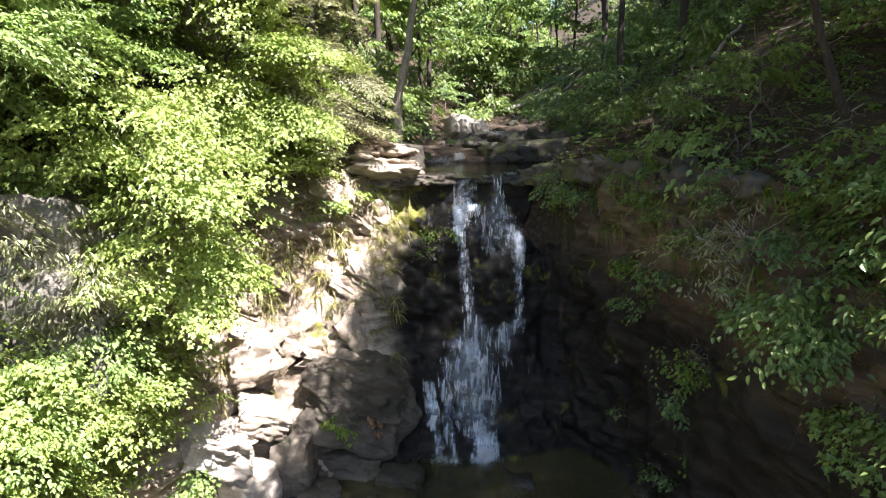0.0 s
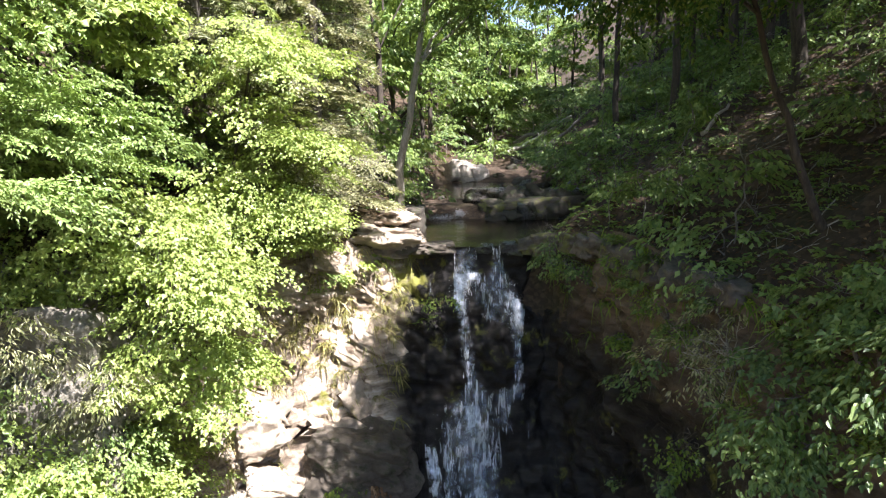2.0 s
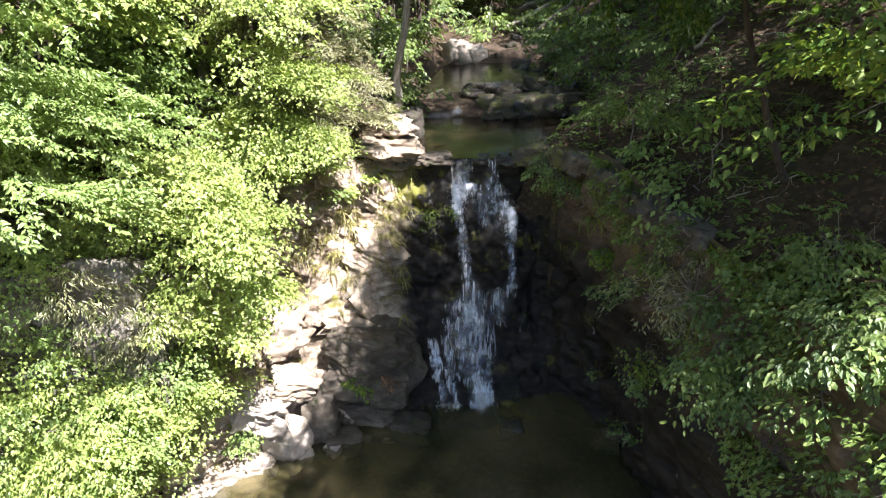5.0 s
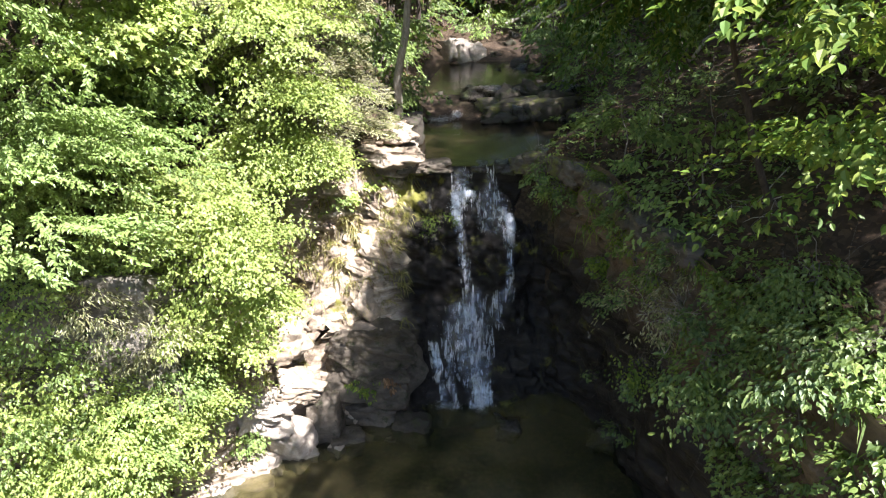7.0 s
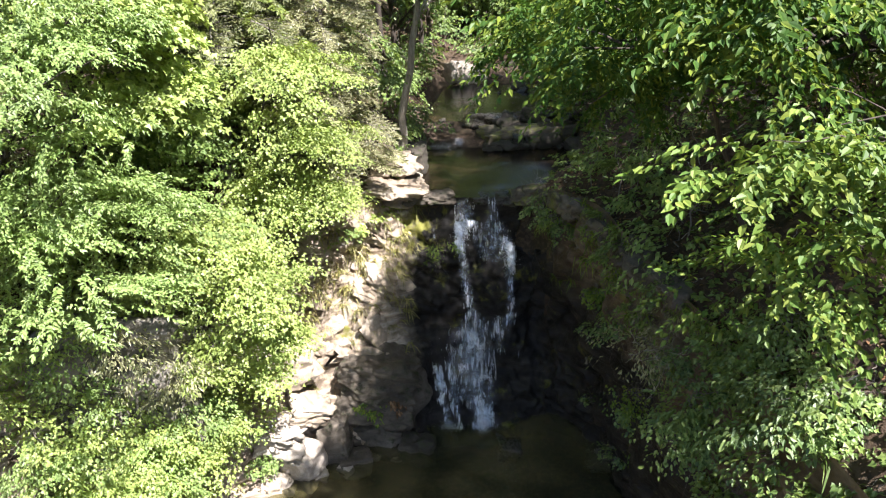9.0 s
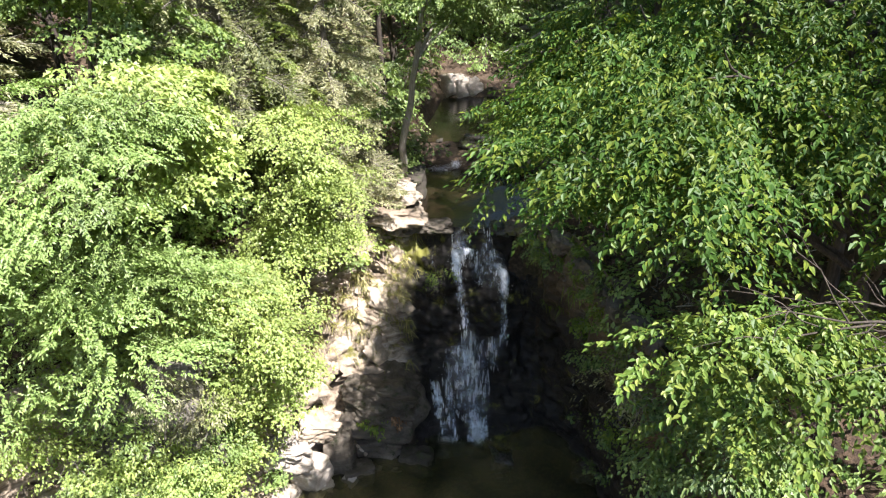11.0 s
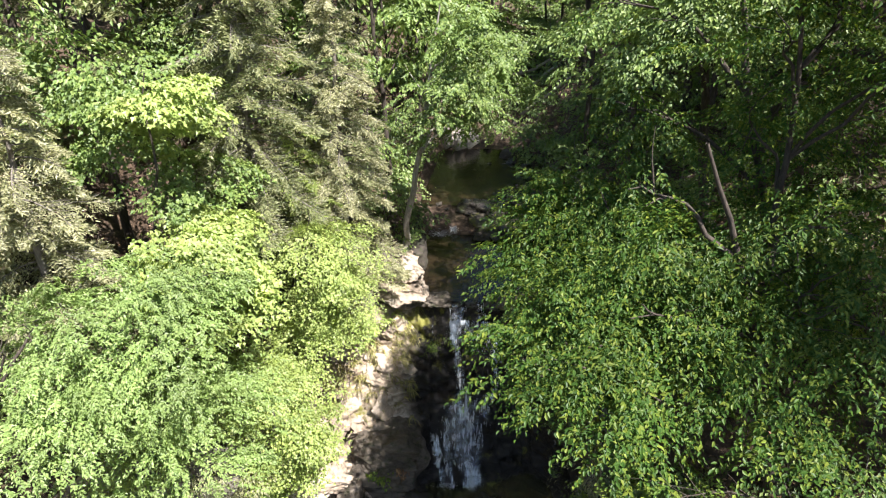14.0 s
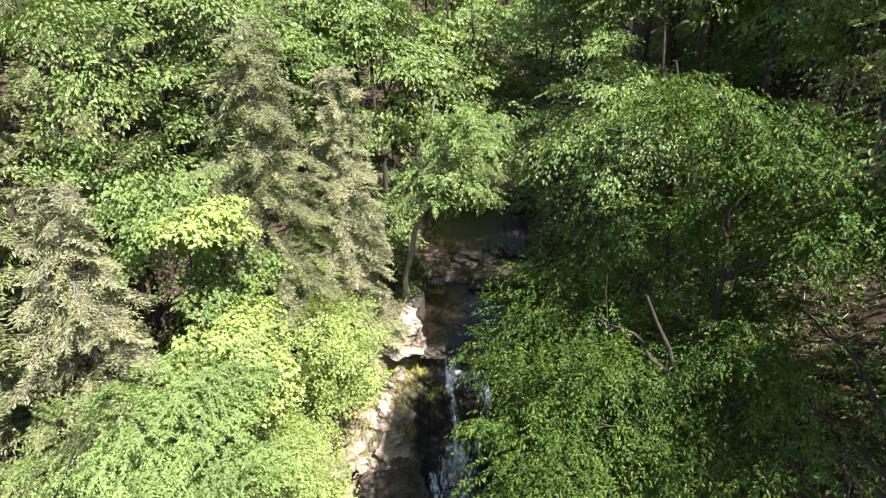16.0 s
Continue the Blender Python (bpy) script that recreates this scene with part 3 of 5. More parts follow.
APRON_ROWS = [(5.85, -0.75, 0.0), (5.5, -0.70, 0.1), (5.1, -0.62, 0.3), (4.7, -0.2, 0.4)]
CASCADE_ROWS = [(3.35, -0.75, -0.42), (3.05, -0.98, -0.30), (2.7, -1.32, -0.12), (2.3, -1.36, -0.04), (1.8, -1.20, 0.0), (1.3, -0.95, 0.02), (0.9, -0.72, 0.06), (0.6, -0.62, 0.12)]
ARM_ROWS = [(3.32, 0.30, 0.62), (3.1, -0.25, 0.55), (2.85, -0.3, 0.35), (2.4, 0.0, 0.25)]
SIDE_ROWS = [(2.05, -1.72, -1.50), (1.7, -1.68, -1.36), (1.3, -1.54, -1.20), (0.9, -1.46, -1.18), (0.6, -1.42, -1.15)]
SIDE_INNER_ROWS = [(2.1, -1.36, -1.10), (1.7, -1.30, -1.02), (1.3, -1.22, -0.95), (0.9, -1.10, -0.92), (0.6, -1.02, -0.85)]
fall = thing("waterfall", pose(0, 0, 0), "white two-step waterfall over dark wet rock into a pool", "waterfall")
for name, rows, across, k, cling, ropes in (("left_sheet", LEFT_ROWS, 26, 1, 0.0, 60), ("right_sheet", RIGHT_ROWS, 22, 2, 0.0, 50), ("apron_sheet", APRON_ROWS, 30, 3, 0.0, 20), ("cascade_sheet", CASCADE_ROWS, 40, 4, 0.6, 240), ("arm_sheet", ARM_ROWS, 24, 5, 0.6, 40), ("side_sheet", SIDE_ROWS, 22, 6, 0.6, 60), ("side_sheet", SIDE_INNER_ROWS, 18, 7, 0.6, 40)):
    back = part(name, veil_mesh(name, rows, across, 0.04, k, FOAM_THIN if "a" == name[0] else FOAM, cling), fall)
    part("outer_sheet", veil_mesh("outer_sheet", rows, across, 0.10, k + 11, FOAM_THIN, cling), back)
    part("bead", make_mesh("bead", *beads(rows, ropes * 16, 0.0027, k, 0.08, cling), FOAM_CORE), back)["kind"] = "stuff"
for k, rows in enumerate(([(5.92, -1.08, -0.40), (5.75, -1.10, -0.42)], [(5.85, -1.10, -0.80), (5.4, -1.08, -0.82), (5.1, -1.02, -0.84)], [(5.3, 0.24, 0.48), (5.0, 0.30, 0.56), (4.6, 0.30, 0.54)], [(2.85, -0.85, -0.50), (2.4, -0.80, -0.45)], [(1.95, -1.68, -1.42), (1.75, -1.64, -1.36), (1.5, -1.58, -1.30)], [(1.1, -0.52, -0.05), (0.6, -0.58, 0.08)])):
    part("foam_patch", veil_mesh("foam_patch", rows, 18, 0.14, 20 + k, FOAM_DENSE, 0.5), fall)
for k, (x, z0, z1, w) in enumerate(((-1.66, 5.7, 5.3, 0.016), (-1.55, 5.1, 4.6, 0.012), (0.62, 2.6, 2.1, 0.016), (-1.32, 4.6, 4.1, 0.014))):
    part("thread", veil_mesh("thread", [(z0, x - w, x + w), ((z0 + z1) / 2, x - w + 0.03, x + w + 0.03), (z1, x - w, x + w)], 5, 0.03, 50 + k, FOAM, 0.4), fall)
foot_y = wall_front(-0.3, 0.75)
for c, rad, n, d in (((-0.28, foot_y - 0.25, 0.70), (0.16, 0.14, 0.26), 2600, 0.0045), ((-1.15, foot_y - 0.3, 0.66), (0.34, 0.14, 0.10), 900, 0.004), ((-0.95, wall_front(-0.95, 5.5) - 0.15, 5.5), (0.2, 0.06, 0.4), 500, 0.005), ((0.40, wall_front(0.4, 4.9) - 0.15, 4.9), (0.18, 0.06, 0.5), 450, 0.005), ((-0.7, wall_front(-0.7, 2.3) - 0.15, 2.2), (0.6, 0.08, 0.8), 900, 0.005)):
    part("spray", make_mesh("spray", *drops(c, rad, n, d, int(n + c[2] * 10)), FOAM_CORE), fall)["kind"] = "stuff"

little = thing("small_cascade", pose(0, 0, 0), "small white cascade running into the upper pool", "waterfall")
for k, (x, y, z, w) in enumerate(((-2.1, 4.75, 6.56, 0.45), (-1.55, 4.9, 6.68, 0.16))):
    part("spray", make_mesh("spray", *drops((x, y, z), (w, 0.25, 0.11), 1500, 0.0045, 40 + k), FOAM_CORE), little)["kind"] = "stuff"


# ---- rocks ----
def rock_mesh(name, sx, sy, sz, mat, seed, cuts=5, layers=0.0, rough=0.16, square=0.0):
    """A broken, rounded block with bedding ledges; its base is at z = 0."""
    n = cuts * 2 + 1
    g = np.linspace(-1, 1, n)
    A, B = np.meshgrid(g, g)
    A, B, one = A.ravel(), B.ravel(), np.ones(n * n)
    sides = [np.stack(s, 1) for s in ((A, B, one), (B, A, -one), (one, A, B), (-one, B, A), (B, one, A), (A, -one, B))]
    v, f = merged([(s, grid_faces(n, n)) for s in sides])
    key = np.round(v * 1000).astype(np.int64)
    _, first, back = np.unique(key, axis=0, return_index=True, return_inverse=True)
    v, f = v[first], back.ravel()[f]
    r = np.abs(v).max(1)
    ball = v / np.linalg.norm(v, axis=1, keepdims=True)
    v = v * (0.62 + 0.3 * square) + ball * (0.50 - 0.38 * square)
    d = fbm(v * 1.3 + seed * 7.7, 4)
    v = v * (1 + rough * d)[:, None]
    if layers:
        lz = v[:, 2] * layers + 0.5 * fbm(v * 1.2 + seed, 2)
        k = (lz - np.floor(lz)) - 0.5
        v[:, :2] *= (1 + 0.065 * np.where(k < -0.4, -1.1, k * 0.5))[:, None]
    v = v * [sx / 2, sy / 2, sz / 2]
    v[:, 2] += sz * 0.42
    return make_mesh(name, v, f, mat)


def rock(name, at, size, mat, seed, label, turn=0.0, tip=(0, 0), cuts=5, layers=0.0, group="", rough=0.16, square=0.0):
    ob = new(name, rock_mesh(name, *size, mat, seed, cuts, layers, rough, square))
    ob.matrix_basis = pose(*at, tip[0], tip[1], turn)
    return tagged(ob, label, "rock", group)


def bedded_rock(at, size, mat, seed, label, turn=0.0, beds=4, dip=(0.3, 0.1), rough=0.2, square=0.4, fine=22, step=0.07, tip=(0, 0)):
    """A boulder with tilted bedding: worn beds of unequal reach, parted by cracks."""
    me = rock_mesh("boulder", *size, mat, seed, fine, 0.0, rough, square)
    v = np.empty(len(me.vertices) * 3, np.float32)
    me.vertices.foreach_get("co", v)
    v = v.reshape(-1, 3).astype(float)
    mid = np.array([0, 0, size[2] * 0.42])
    rel = v - mid
    l = (rel[:, 2] / size[2] + dip[0] * rel[:, 0] / size[0] + dip[1] * rel[:, 1] / size[1]) * beds + 0.35 * fbm(rel * 1.1 + seed, 3)
    k = np.floor(l).astype(np.int64)
    f = l - k
    crack = np.exp(-((np.minimum(f, 1 - f) / 0.07) ** 2))
    joint = fbm(rel * [1.5, 1.5, 0.5] + seed * 2.3, 2)
    split = np.exp(-((joint / 0.05) ** 2)) * (hash3(k, k + 5, k * 0 + seed) > 0.5)
    out = step * (2.0 * hash3(k, k * 0 + seed, k * 0) - 1.0) - 0.75 * step * crack - 0.5 * step * split + 0.35 * step * fbm(rel * 5 + seed, 3)
    way = rel / (np.linalg.norm(rel, axis=1, keepdims=True) + 1e-9)
    v = v + way * out[:, None]
    me.vertices.foreach_set("co", v.astype(np.float32).ravel())
    me.update()
    ob = new("boulder", me)
    ob.matrix_basis = pose(*at, tip[0], tip[1], turn)
    return tagged(ob, label, "rock")


# blocks on the shadow side take ROCK_SHADE, their shade painted into the rock
bedded_rock((-3.3, -2.15, 1.35), (2.25, 1.8, 1.6), ROCK_SHADE, 3, "large rounded boulder, shade-darkened brown, with bedding cracks beside the fall", 12, 4, (0.45, -0.55), 0.2, 0.02, 30, 0.065, (0, 16))
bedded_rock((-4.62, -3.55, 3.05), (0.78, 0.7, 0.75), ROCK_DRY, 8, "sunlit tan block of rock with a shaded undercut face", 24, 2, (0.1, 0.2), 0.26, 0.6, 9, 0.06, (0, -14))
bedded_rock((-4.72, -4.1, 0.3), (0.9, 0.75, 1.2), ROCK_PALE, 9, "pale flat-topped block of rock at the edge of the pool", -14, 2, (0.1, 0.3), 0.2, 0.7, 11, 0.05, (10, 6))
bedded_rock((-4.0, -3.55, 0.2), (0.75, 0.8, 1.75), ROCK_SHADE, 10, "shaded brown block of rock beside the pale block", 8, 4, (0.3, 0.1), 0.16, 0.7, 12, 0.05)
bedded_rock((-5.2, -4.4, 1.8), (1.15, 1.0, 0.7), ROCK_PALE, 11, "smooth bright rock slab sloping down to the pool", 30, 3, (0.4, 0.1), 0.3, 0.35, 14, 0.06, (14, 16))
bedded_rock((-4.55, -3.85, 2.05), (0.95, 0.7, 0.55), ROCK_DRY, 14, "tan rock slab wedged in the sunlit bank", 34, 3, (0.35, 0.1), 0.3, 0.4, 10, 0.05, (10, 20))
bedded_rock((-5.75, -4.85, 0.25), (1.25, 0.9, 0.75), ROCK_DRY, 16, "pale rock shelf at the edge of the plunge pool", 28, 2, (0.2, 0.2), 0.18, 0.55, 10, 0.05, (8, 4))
bedded_rock((-6.55, -5.45, 0.2), (1.5, 1.1, 0.65), ROCK_DRY, 17, "low pinkish rock shelf at the edge of the plunge pool", 36, 2, (0.2, 0.2), 0.2, 0.45, 10, 0.05)
bedded_rock((-7.5, -6.1, 0.2), (1.6, 1.2, 0.7), ROCK_DRY, 18, "low pinkish rock shelf at the edge of the plunge pool", 20, 2, (0.2, 0.2), 0.2, 0.45, 10, 0.05)
bedded_rock((-6.5, -6.95, 4.4), (2.3, 1.8, 2.7), ROCK_GREY, 12, "grey lichened outcrop half hidden by bushes", 28, 5, (0.5, 0.1), 0.3, 0.2, 22, 0.08, (0, 8))
bedded_rock((-3.05, -2.75, 0.2), (1.3, 0.7, 0.85), ROCK_SHADE, 15, "low shade-darkened brown rock at the foot of the boulder", 5, 3, (0.2, 0.1), 0.25, 0.4, 10, 0.05)
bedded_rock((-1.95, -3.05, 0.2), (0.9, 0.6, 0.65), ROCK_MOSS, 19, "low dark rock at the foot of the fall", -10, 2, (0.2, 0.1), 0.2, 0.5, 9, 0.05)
bedded_rock((-3.5, -3.65, 0.2), (0.8, 0.6, 0.6), ROCK_SHADE, 20, "low shade-darkened brown rock at the foot of the boulder", 25, 2, (0.2, 0.1), 0.2, 0.6, 8, 0.04)


# ---- leaves and trees ----
OVATE = (np.array([(0, 0), (0.27, 0.28), (0.24, 0.62), (0, 1.0), (-0.24, 0.62), (-0.27, 0.28)]), ((0, 1, 2, 3), (0, 3, 4, 5)))
LANCE = (np.array([(0, 0), (0.13, 0.3), (0.11, 0.65), (0, 1.0), (-0.11, 0.65), (-0.13, 0.3)]), ((0, 1, 2, 3), (0, 3, 4, 5)))
DIAMOND = (np.array([(0, 0), (0.30, 0.48), (0, 1.0), (-0.30, 0.48)]), ((0, 1, 2), (0, 2, 3)))
NEEDLES = (np.array([(0, 0), (0.15, 0.4), (0, 1.0), (-0.15, 0.4)]), ((0, 1, 2), (0, 2, 3)))
POINTED = (np.array([(0, 0), (0.25, 0.35), (0.15, 0.72), (0, 1.0), (-0.15, 0.72), (-0.25, 0.35)]), ((0, 1, 2, 3), (0, 3, 4, 5)))
NARROW = (np.array([(0, 0), (0.25, 0.42), (0, 1.0), (-0.25, 0.42)]), ((0, 1, 2), (0, 2, 3)))
PALM = (np.array([(0, 0), (0.52, 0.34), (0.21, 0.55), (0, 1.0), (-0.21, 0.55), (-0.52, 0.34)]), ((0, 1, 2, 3), (0, 3, 4, 5)))
LOBED = (np.array([(0, 0), (0.34, 0.20), (0.33, 0.55), (0, 1.0), (-0.33, 0.55), (-0.34, 0.20)]), ((0, 1, 2, 3), (0, 3, 4, 5)))


def unit(v):
    return v / (np.linalg.norm(v, axis=-1, keepdims=True) + 1e-9)


def leaf_arrays(place, way, up, size, shape, fold=0.16):
    """Leaves at place, pointing along way, facing up: verts and faces."""
    outline, faces = shape
    way = unit(way)
    side = unit(np.cross(way, up))
    face = np.cross(side, way)
    u, v = outline[:, 0], outline[:, 1]
    droop = -0.22 * v**2
    lift = fold * np.abs(u) * 2 + droop
    verts = place[:, None] + size[:, None, None] * (u[None, :, None] * side[:, None] + v[None, :, None] * way[:, None] + lift[None, :, None] * face[:, None])
    k = len(outline)
    f = np.asarray(faces)
    f = (np.arange(len(place)) * k)[:, None, None] + f[None]
    return verts.reshape(-1, 3), f.reshape(-1, f.shape[-1])


def crown_arrays(lobes, sprays, per, leaf, shape, seed, reach=0.5, gaps=-0.12, droop=0.25, shell=0.45, lump=0.8, wide=0.42, plate=26, twig=False):
    """Boughs that fill ellipsoids (centre, radii): each bough is a flat plate that points outward and hangs a little, set with fans of
    leaves; between the boughs the crown is open."""
    r = np.random.default_rng(seed)
    boughs = max(3, sprays // plate)
    weight = np.array([b[0] * b[1] + b[1] * b[2] + b[0] * b[2] for _, b in lobes])
    pick = r.choice(len(lobes), boughs * 2, p=weight / weight.sum())
    c = np.array([a for a, _ in lobes], float)[pick]
    b = np.array([b for _, b in lobes], float)[pick]
    d = unit(r.normal(0, 1, (len(pick), 3)) + [0, 0, 0.15])
    ragged = 1 + 0.38 * fbm((c + d * b) * 0.8 + seed, 2)
    root = c + d * b * (r.random(len(pick)) ** shell * ragged)[:, None]
    keep = fbm(root * lump + seed * 3.1, 2) > gaps
    root, d, b = root[keep][:boughs], d[keep][:boughs], b[keep][:boughs]
    m = len(root)
    bw = unit(d * [1, 1, 0] + r.normal(0, 0.35, (m, 3)) * [1, 1, 0.35] + [0, 0, -0.10 - 0.5 * droop])
    bs = unit(np.cross(bw, [0, 0, 1.0]) + r.normal(0, 0.18, (m, 3)))
    long = np.minimum(b.mean(1), 1.6) * (0.55 + 0.5 * r.random(m)) + 0.12
    k = np.repeat(np.arange(m), plate)
    n = len(k)
    t = r.random(n) ** 0.8 * 1.5 - 0.75
    s = r.normal(0, 0.42, n) * (0.85 - 0.45 * t)
    hub = root[k] + (t * long[k])[:, None] * bw[k] + (s * long[k] * 0.75)[:, None] * bs[k]
    hub[:, 2] += -droop * 0.5 * long[k] * (t + 0.75) ** 2 * 0.5 - 0.18 * long[k] * s**2 + r.normal(0, 0.05, n)
    out = unit(bw[k] + bs[k] * (np.sign(s) * (0.35 + 0.5 * r.random(n)))[:, None] + r.normal(0, 0.2, (n, 3)) * [1, 1, 0.4])
    side = unit(np.cross(out, [0, 0, 1.0]))
    L = reach * (0.5 + 0.7 * r.random(n))
    t = r.random((n, per))
    s = r.normal(0, 0.5, (n, per)) * (1 - 0.55 * t) * wide
    p = hub[:, None] + (t * L[:, None])[..., None] * out[:, None] + (s * L[:, None])[..., None] * side[:, None] * 2
    p[..., 2] -= droop * L[:, None] * t**2 + 0.05 * r.random((n, per))
    way = out[:, None] + np.sign(s)[..., None] * side[:, None] * (0.5 + 0.5 * r.random((n, per)))[..., None] + r.normal(0, 0.25, (n, per, 3)) + [0, 0, -0.25 - 0.5 * droop]
    up = np.array([0, 0, 1.0]) + 0.35 * d[k][:, None] + r.normal(0, 0.42, (n, per, 3))
    if twig:        # leaves in two ranks along each twig, tips hanging
        t = (np.arange(per)[None] + 0.5 * r.random((n, per))) / per
        hand = np.where(np.arange(per) % 2 == 0, 1.0, -1.0)[None]
        p = hub[:, None] + (t * L[:, None])[..., None] * out[:, None] + r.normal(0, 0.012, (n, per, 3))
        p[..., 2] -= droop * L[:, None] * t**2
        way = out[:, None] * (0.32 + 0.5 * t)[..., None] + (hand * (0.85 - 0.5 * t))[..., None] * side[:, None] + r.normal(0, 0.30, (n, per, 3)) + [0, 0, -0.12 - 0.6 * droop]
        up = np.array([0, 0, 1.0]) + 0.45 * d[k][:, None] + r.normal(0, 0.3, (n, 1, 3)) + r.normal(0, 0.22, (n, per, 3))
    size = leaf * (0.55 + 0.8 * r.random(n * per))
    verts, faces = leaf_arrays(p.reshape(-1, 3), way.reshape(-1, 3), up.reshape(-1, 3), size, shape)
    return verts, faces, root


def tree(name, base, top, lobes, label, bark, leaf_mat, sprays, per=24, leaf=0.11, shape=OVATE, seed=1, radius=0.14, limbs=7, group="", reach=0.5, shell=0.45, gaps=-0.10, droop=0.25, wide=0.42, category="tree", lump=0.8, plate=26, twig=False):
    """A tree: bent tapered trunk, limbs that run to the leaf clumps, and a crown of separate leaves. Places are in the world."""
    base, top = np.array(base, float), np.array(top, float)
    ob = thing(name, pose(*base), label, category, group)
    rel = [((np.array(c, float) - base), r) for c, r in lobes]
    verts, faces, hub = crown_arrays(rel, sprays, per, leaf, shape, seed, reach, gaps, droop, shell, lump, wide, plate, twig)
    stem = wander((0, 0, -0.3), top - base, 14, 0.045, seed)
    thick = radius * np.linspace(1, 0.16, 14)
    thick[0] *= 1.5
    v, f = tube(stem, thick, 9)
    part("trunk", make_mesh("trunk", v, f, bark), ob)
    part("crown", make_mesh("crown", verts, faces, leaf_mat, False), ob)
    r = np.random.default_rng(seed + 99)
    if len(hub):
        for i in range(limbs):
            goal = hub[r.integers(len(hub))]
            h = np.clip((goal[2] - 0.25 * np.linalg.norm(goal[:2] - stem[-1, :2])) / max(stem[-1, 2], 0.1), 0.2, 0.95)
            start = stem[min(13, max(2, int(h * 13 - 1)))]
            line = wander(start, goal, 9, 0.05, seed * 31 + i)
            line[1:-1, 2] += 0.12 * np.sin(np.linspace(0, np.pi, 9))[1:-1] * np.linalg.norm(goal - start)
            pieces = [tube(line, radius * 0.36 * np.linspace(1, 0.15, 9), 6)]
            for k in (4, 5, 6, 7):
                tip = line[k] + r.normal(0, 0.35, 3) + (goal - start) * 0.18
                pieces.append(tube(wander(line[k], tip, 5, 0.03, seed + i * 7 + k), radius * 0.12 * np.linspace(1, 0.2, 5), 4))
            lv, lf = merged(pieces)
            part("limb", make_mesh("limb", lv, lf, bark), ob)
    return ob


def on_land(x, y, dz=0.0):
    return (x, y, float(land(np.array([x]), np.array([y]))[0]) + dz)


# trees of the west bank
def hemlock_frond(r, start, out, length, sag, needle, gap=0.036):
    """One flat bough: its axis, its side twigs, and the needles along them."""
    roll = r.normal(0, 0.75)
    side = np.array([-out[1], out[0], 0.0]) * math.cos(roll) + np.array([0, 0, math.sin(roll)])
    n = max(5, int(length / gap))
    t = (np.arange(n) + r.random(n)) / n
    t = 0.12 + 0.88 * t
    axis = lambda q: start + np.outer(q, out) * length + np.outer(0.16 * q - sag * q**2, [0, 0, length])
    hand = np.where(np.arange(n) % 2 == 0, 1.0, -1.0)
    reach = (0.10 + 0.50 * length * (1.05 - t) * (0.6 + 0.6 * r.random(n))).clip(0.08, 0.62)
    way = unit(out * 0.75 + hand[:, None] * side * (0.55 + 0.4 * r.random(n))[:, None] + r.normal(0, 0.12, (n, 3)) + [0, 0, -0.12])
    root = axis(t)
    m = 12
    u = (np.arange(m) + 0.5) / m
    p = root[:, None] + (u[None] * reach[:, None])[..., None] * way[:, None]
    p[..., 2] -= 0.30 * reach[:, None] * u**2
    flip = np.where(np.arange(m) % 2 == 0, 1.0, -1.0)[None, :, None]
    across = unit(np.cross(way, [0, 0, 1.0]))[:, None] * flip
    lean = way[:, None] * 0.75 + across * 0.75 + r.normal(0, 0.2, (n, m, 3)) + [0, 0, -0.10]
    up = np.array([0, 0, 1.0]) + r.normal(0, 0.8, (n, m, 3))
    v, f = leaf_arrays(p.reshape(-1, 3), lean.reshape(-1, 3), up.reshape(-1, 3), needle * (0.6 + 0.7 * r.random(n * m)), NEEDLES)
    wood = [tube(axis(np.linspace(0, 1, 6)), np.linspace(0.016, 0.004, 6) * (0.6 + 0.5 * length), 5)]
    wood += [tube(np.stack([root[k], root[k] + way[k] * reach[k] * 0.9]), [0.004, 0.002], 3) for k in range(0, n, 2)]
    return (v, f), merged(wood)


def hemlock(base, top, radius, low, label, mat, bark, seed, boughs=120, needle=0.10, group=""):
    """A hemlock: a tapered trunk and tiers of flat drooping boughs of needles, shorter toward the tip."""
    base, top = np.array(base, float), np.array(top, float)
    ob = thing("hemlock_tree", pose(*base), label, "tree", group)
    r = np.random.default_rng(seed)
    stem = wander((0, 0, -0.3), top - base, 16, 0.03, seed)
    v, f = tube(stem, 0.12 * np.linspace(1.3, 0.10, 16), 9)
    part("trunk", make_mesh("trunk", v, f, bark), ob)
    leaves = []
    for k in range(boughs):
        h = low + (1 - low) * ((k + r.random()) / boughs) ** 1.15
        a = k * 2.39996 + r.normal(0, 0.3)
        out = np.array([math.cos(a), math.sin(a), 0.0])
        q = h * 15
        start = stem[int(q)] * (1 - q % 1) + stem[min(15, int(q) + 1)] * (q % 1)
        length = radius * ((1.04 - h) / (1.04 - low)) ** 0.55 * (0.45 + 0.75 * r.random()) + 0.22
        frond, wood = hemlock_frond(r, start, out, length, 0.30 + 0.2 * r.random(), needle)
        leaves.append(frond)
        part("limb", make_mesh("limb", *wood, bark), ob)
    part("crown", make_mesh("crown", *merged(leaves), mat, False), ob)
    return ob


hemlock(on_land(-4.1, -0.7), (-3.5, -1.7, 16.8), 1.6, 0.07, "grey-green feathery hemlock on the rock rib above the fall", NEEDLE_GREY, BARK_GREY, 21, 160)
hemlock(on_land(-6.0, -2.6), (-4.9, -3.4, 18.2), 2.1, 0.25, "grey-green feathery hemlock on the wooded west bank", NEEDLE, BARK_GREY, 22, 140)
hemlock(on_land(-8.6, -7.2), (-7.4, -7.8, 15.8), 1.7, 0.2, "thin grey-brown hemlock with dead twigs", NEEDLE_GREY, BARK_GREY, 23, 110)
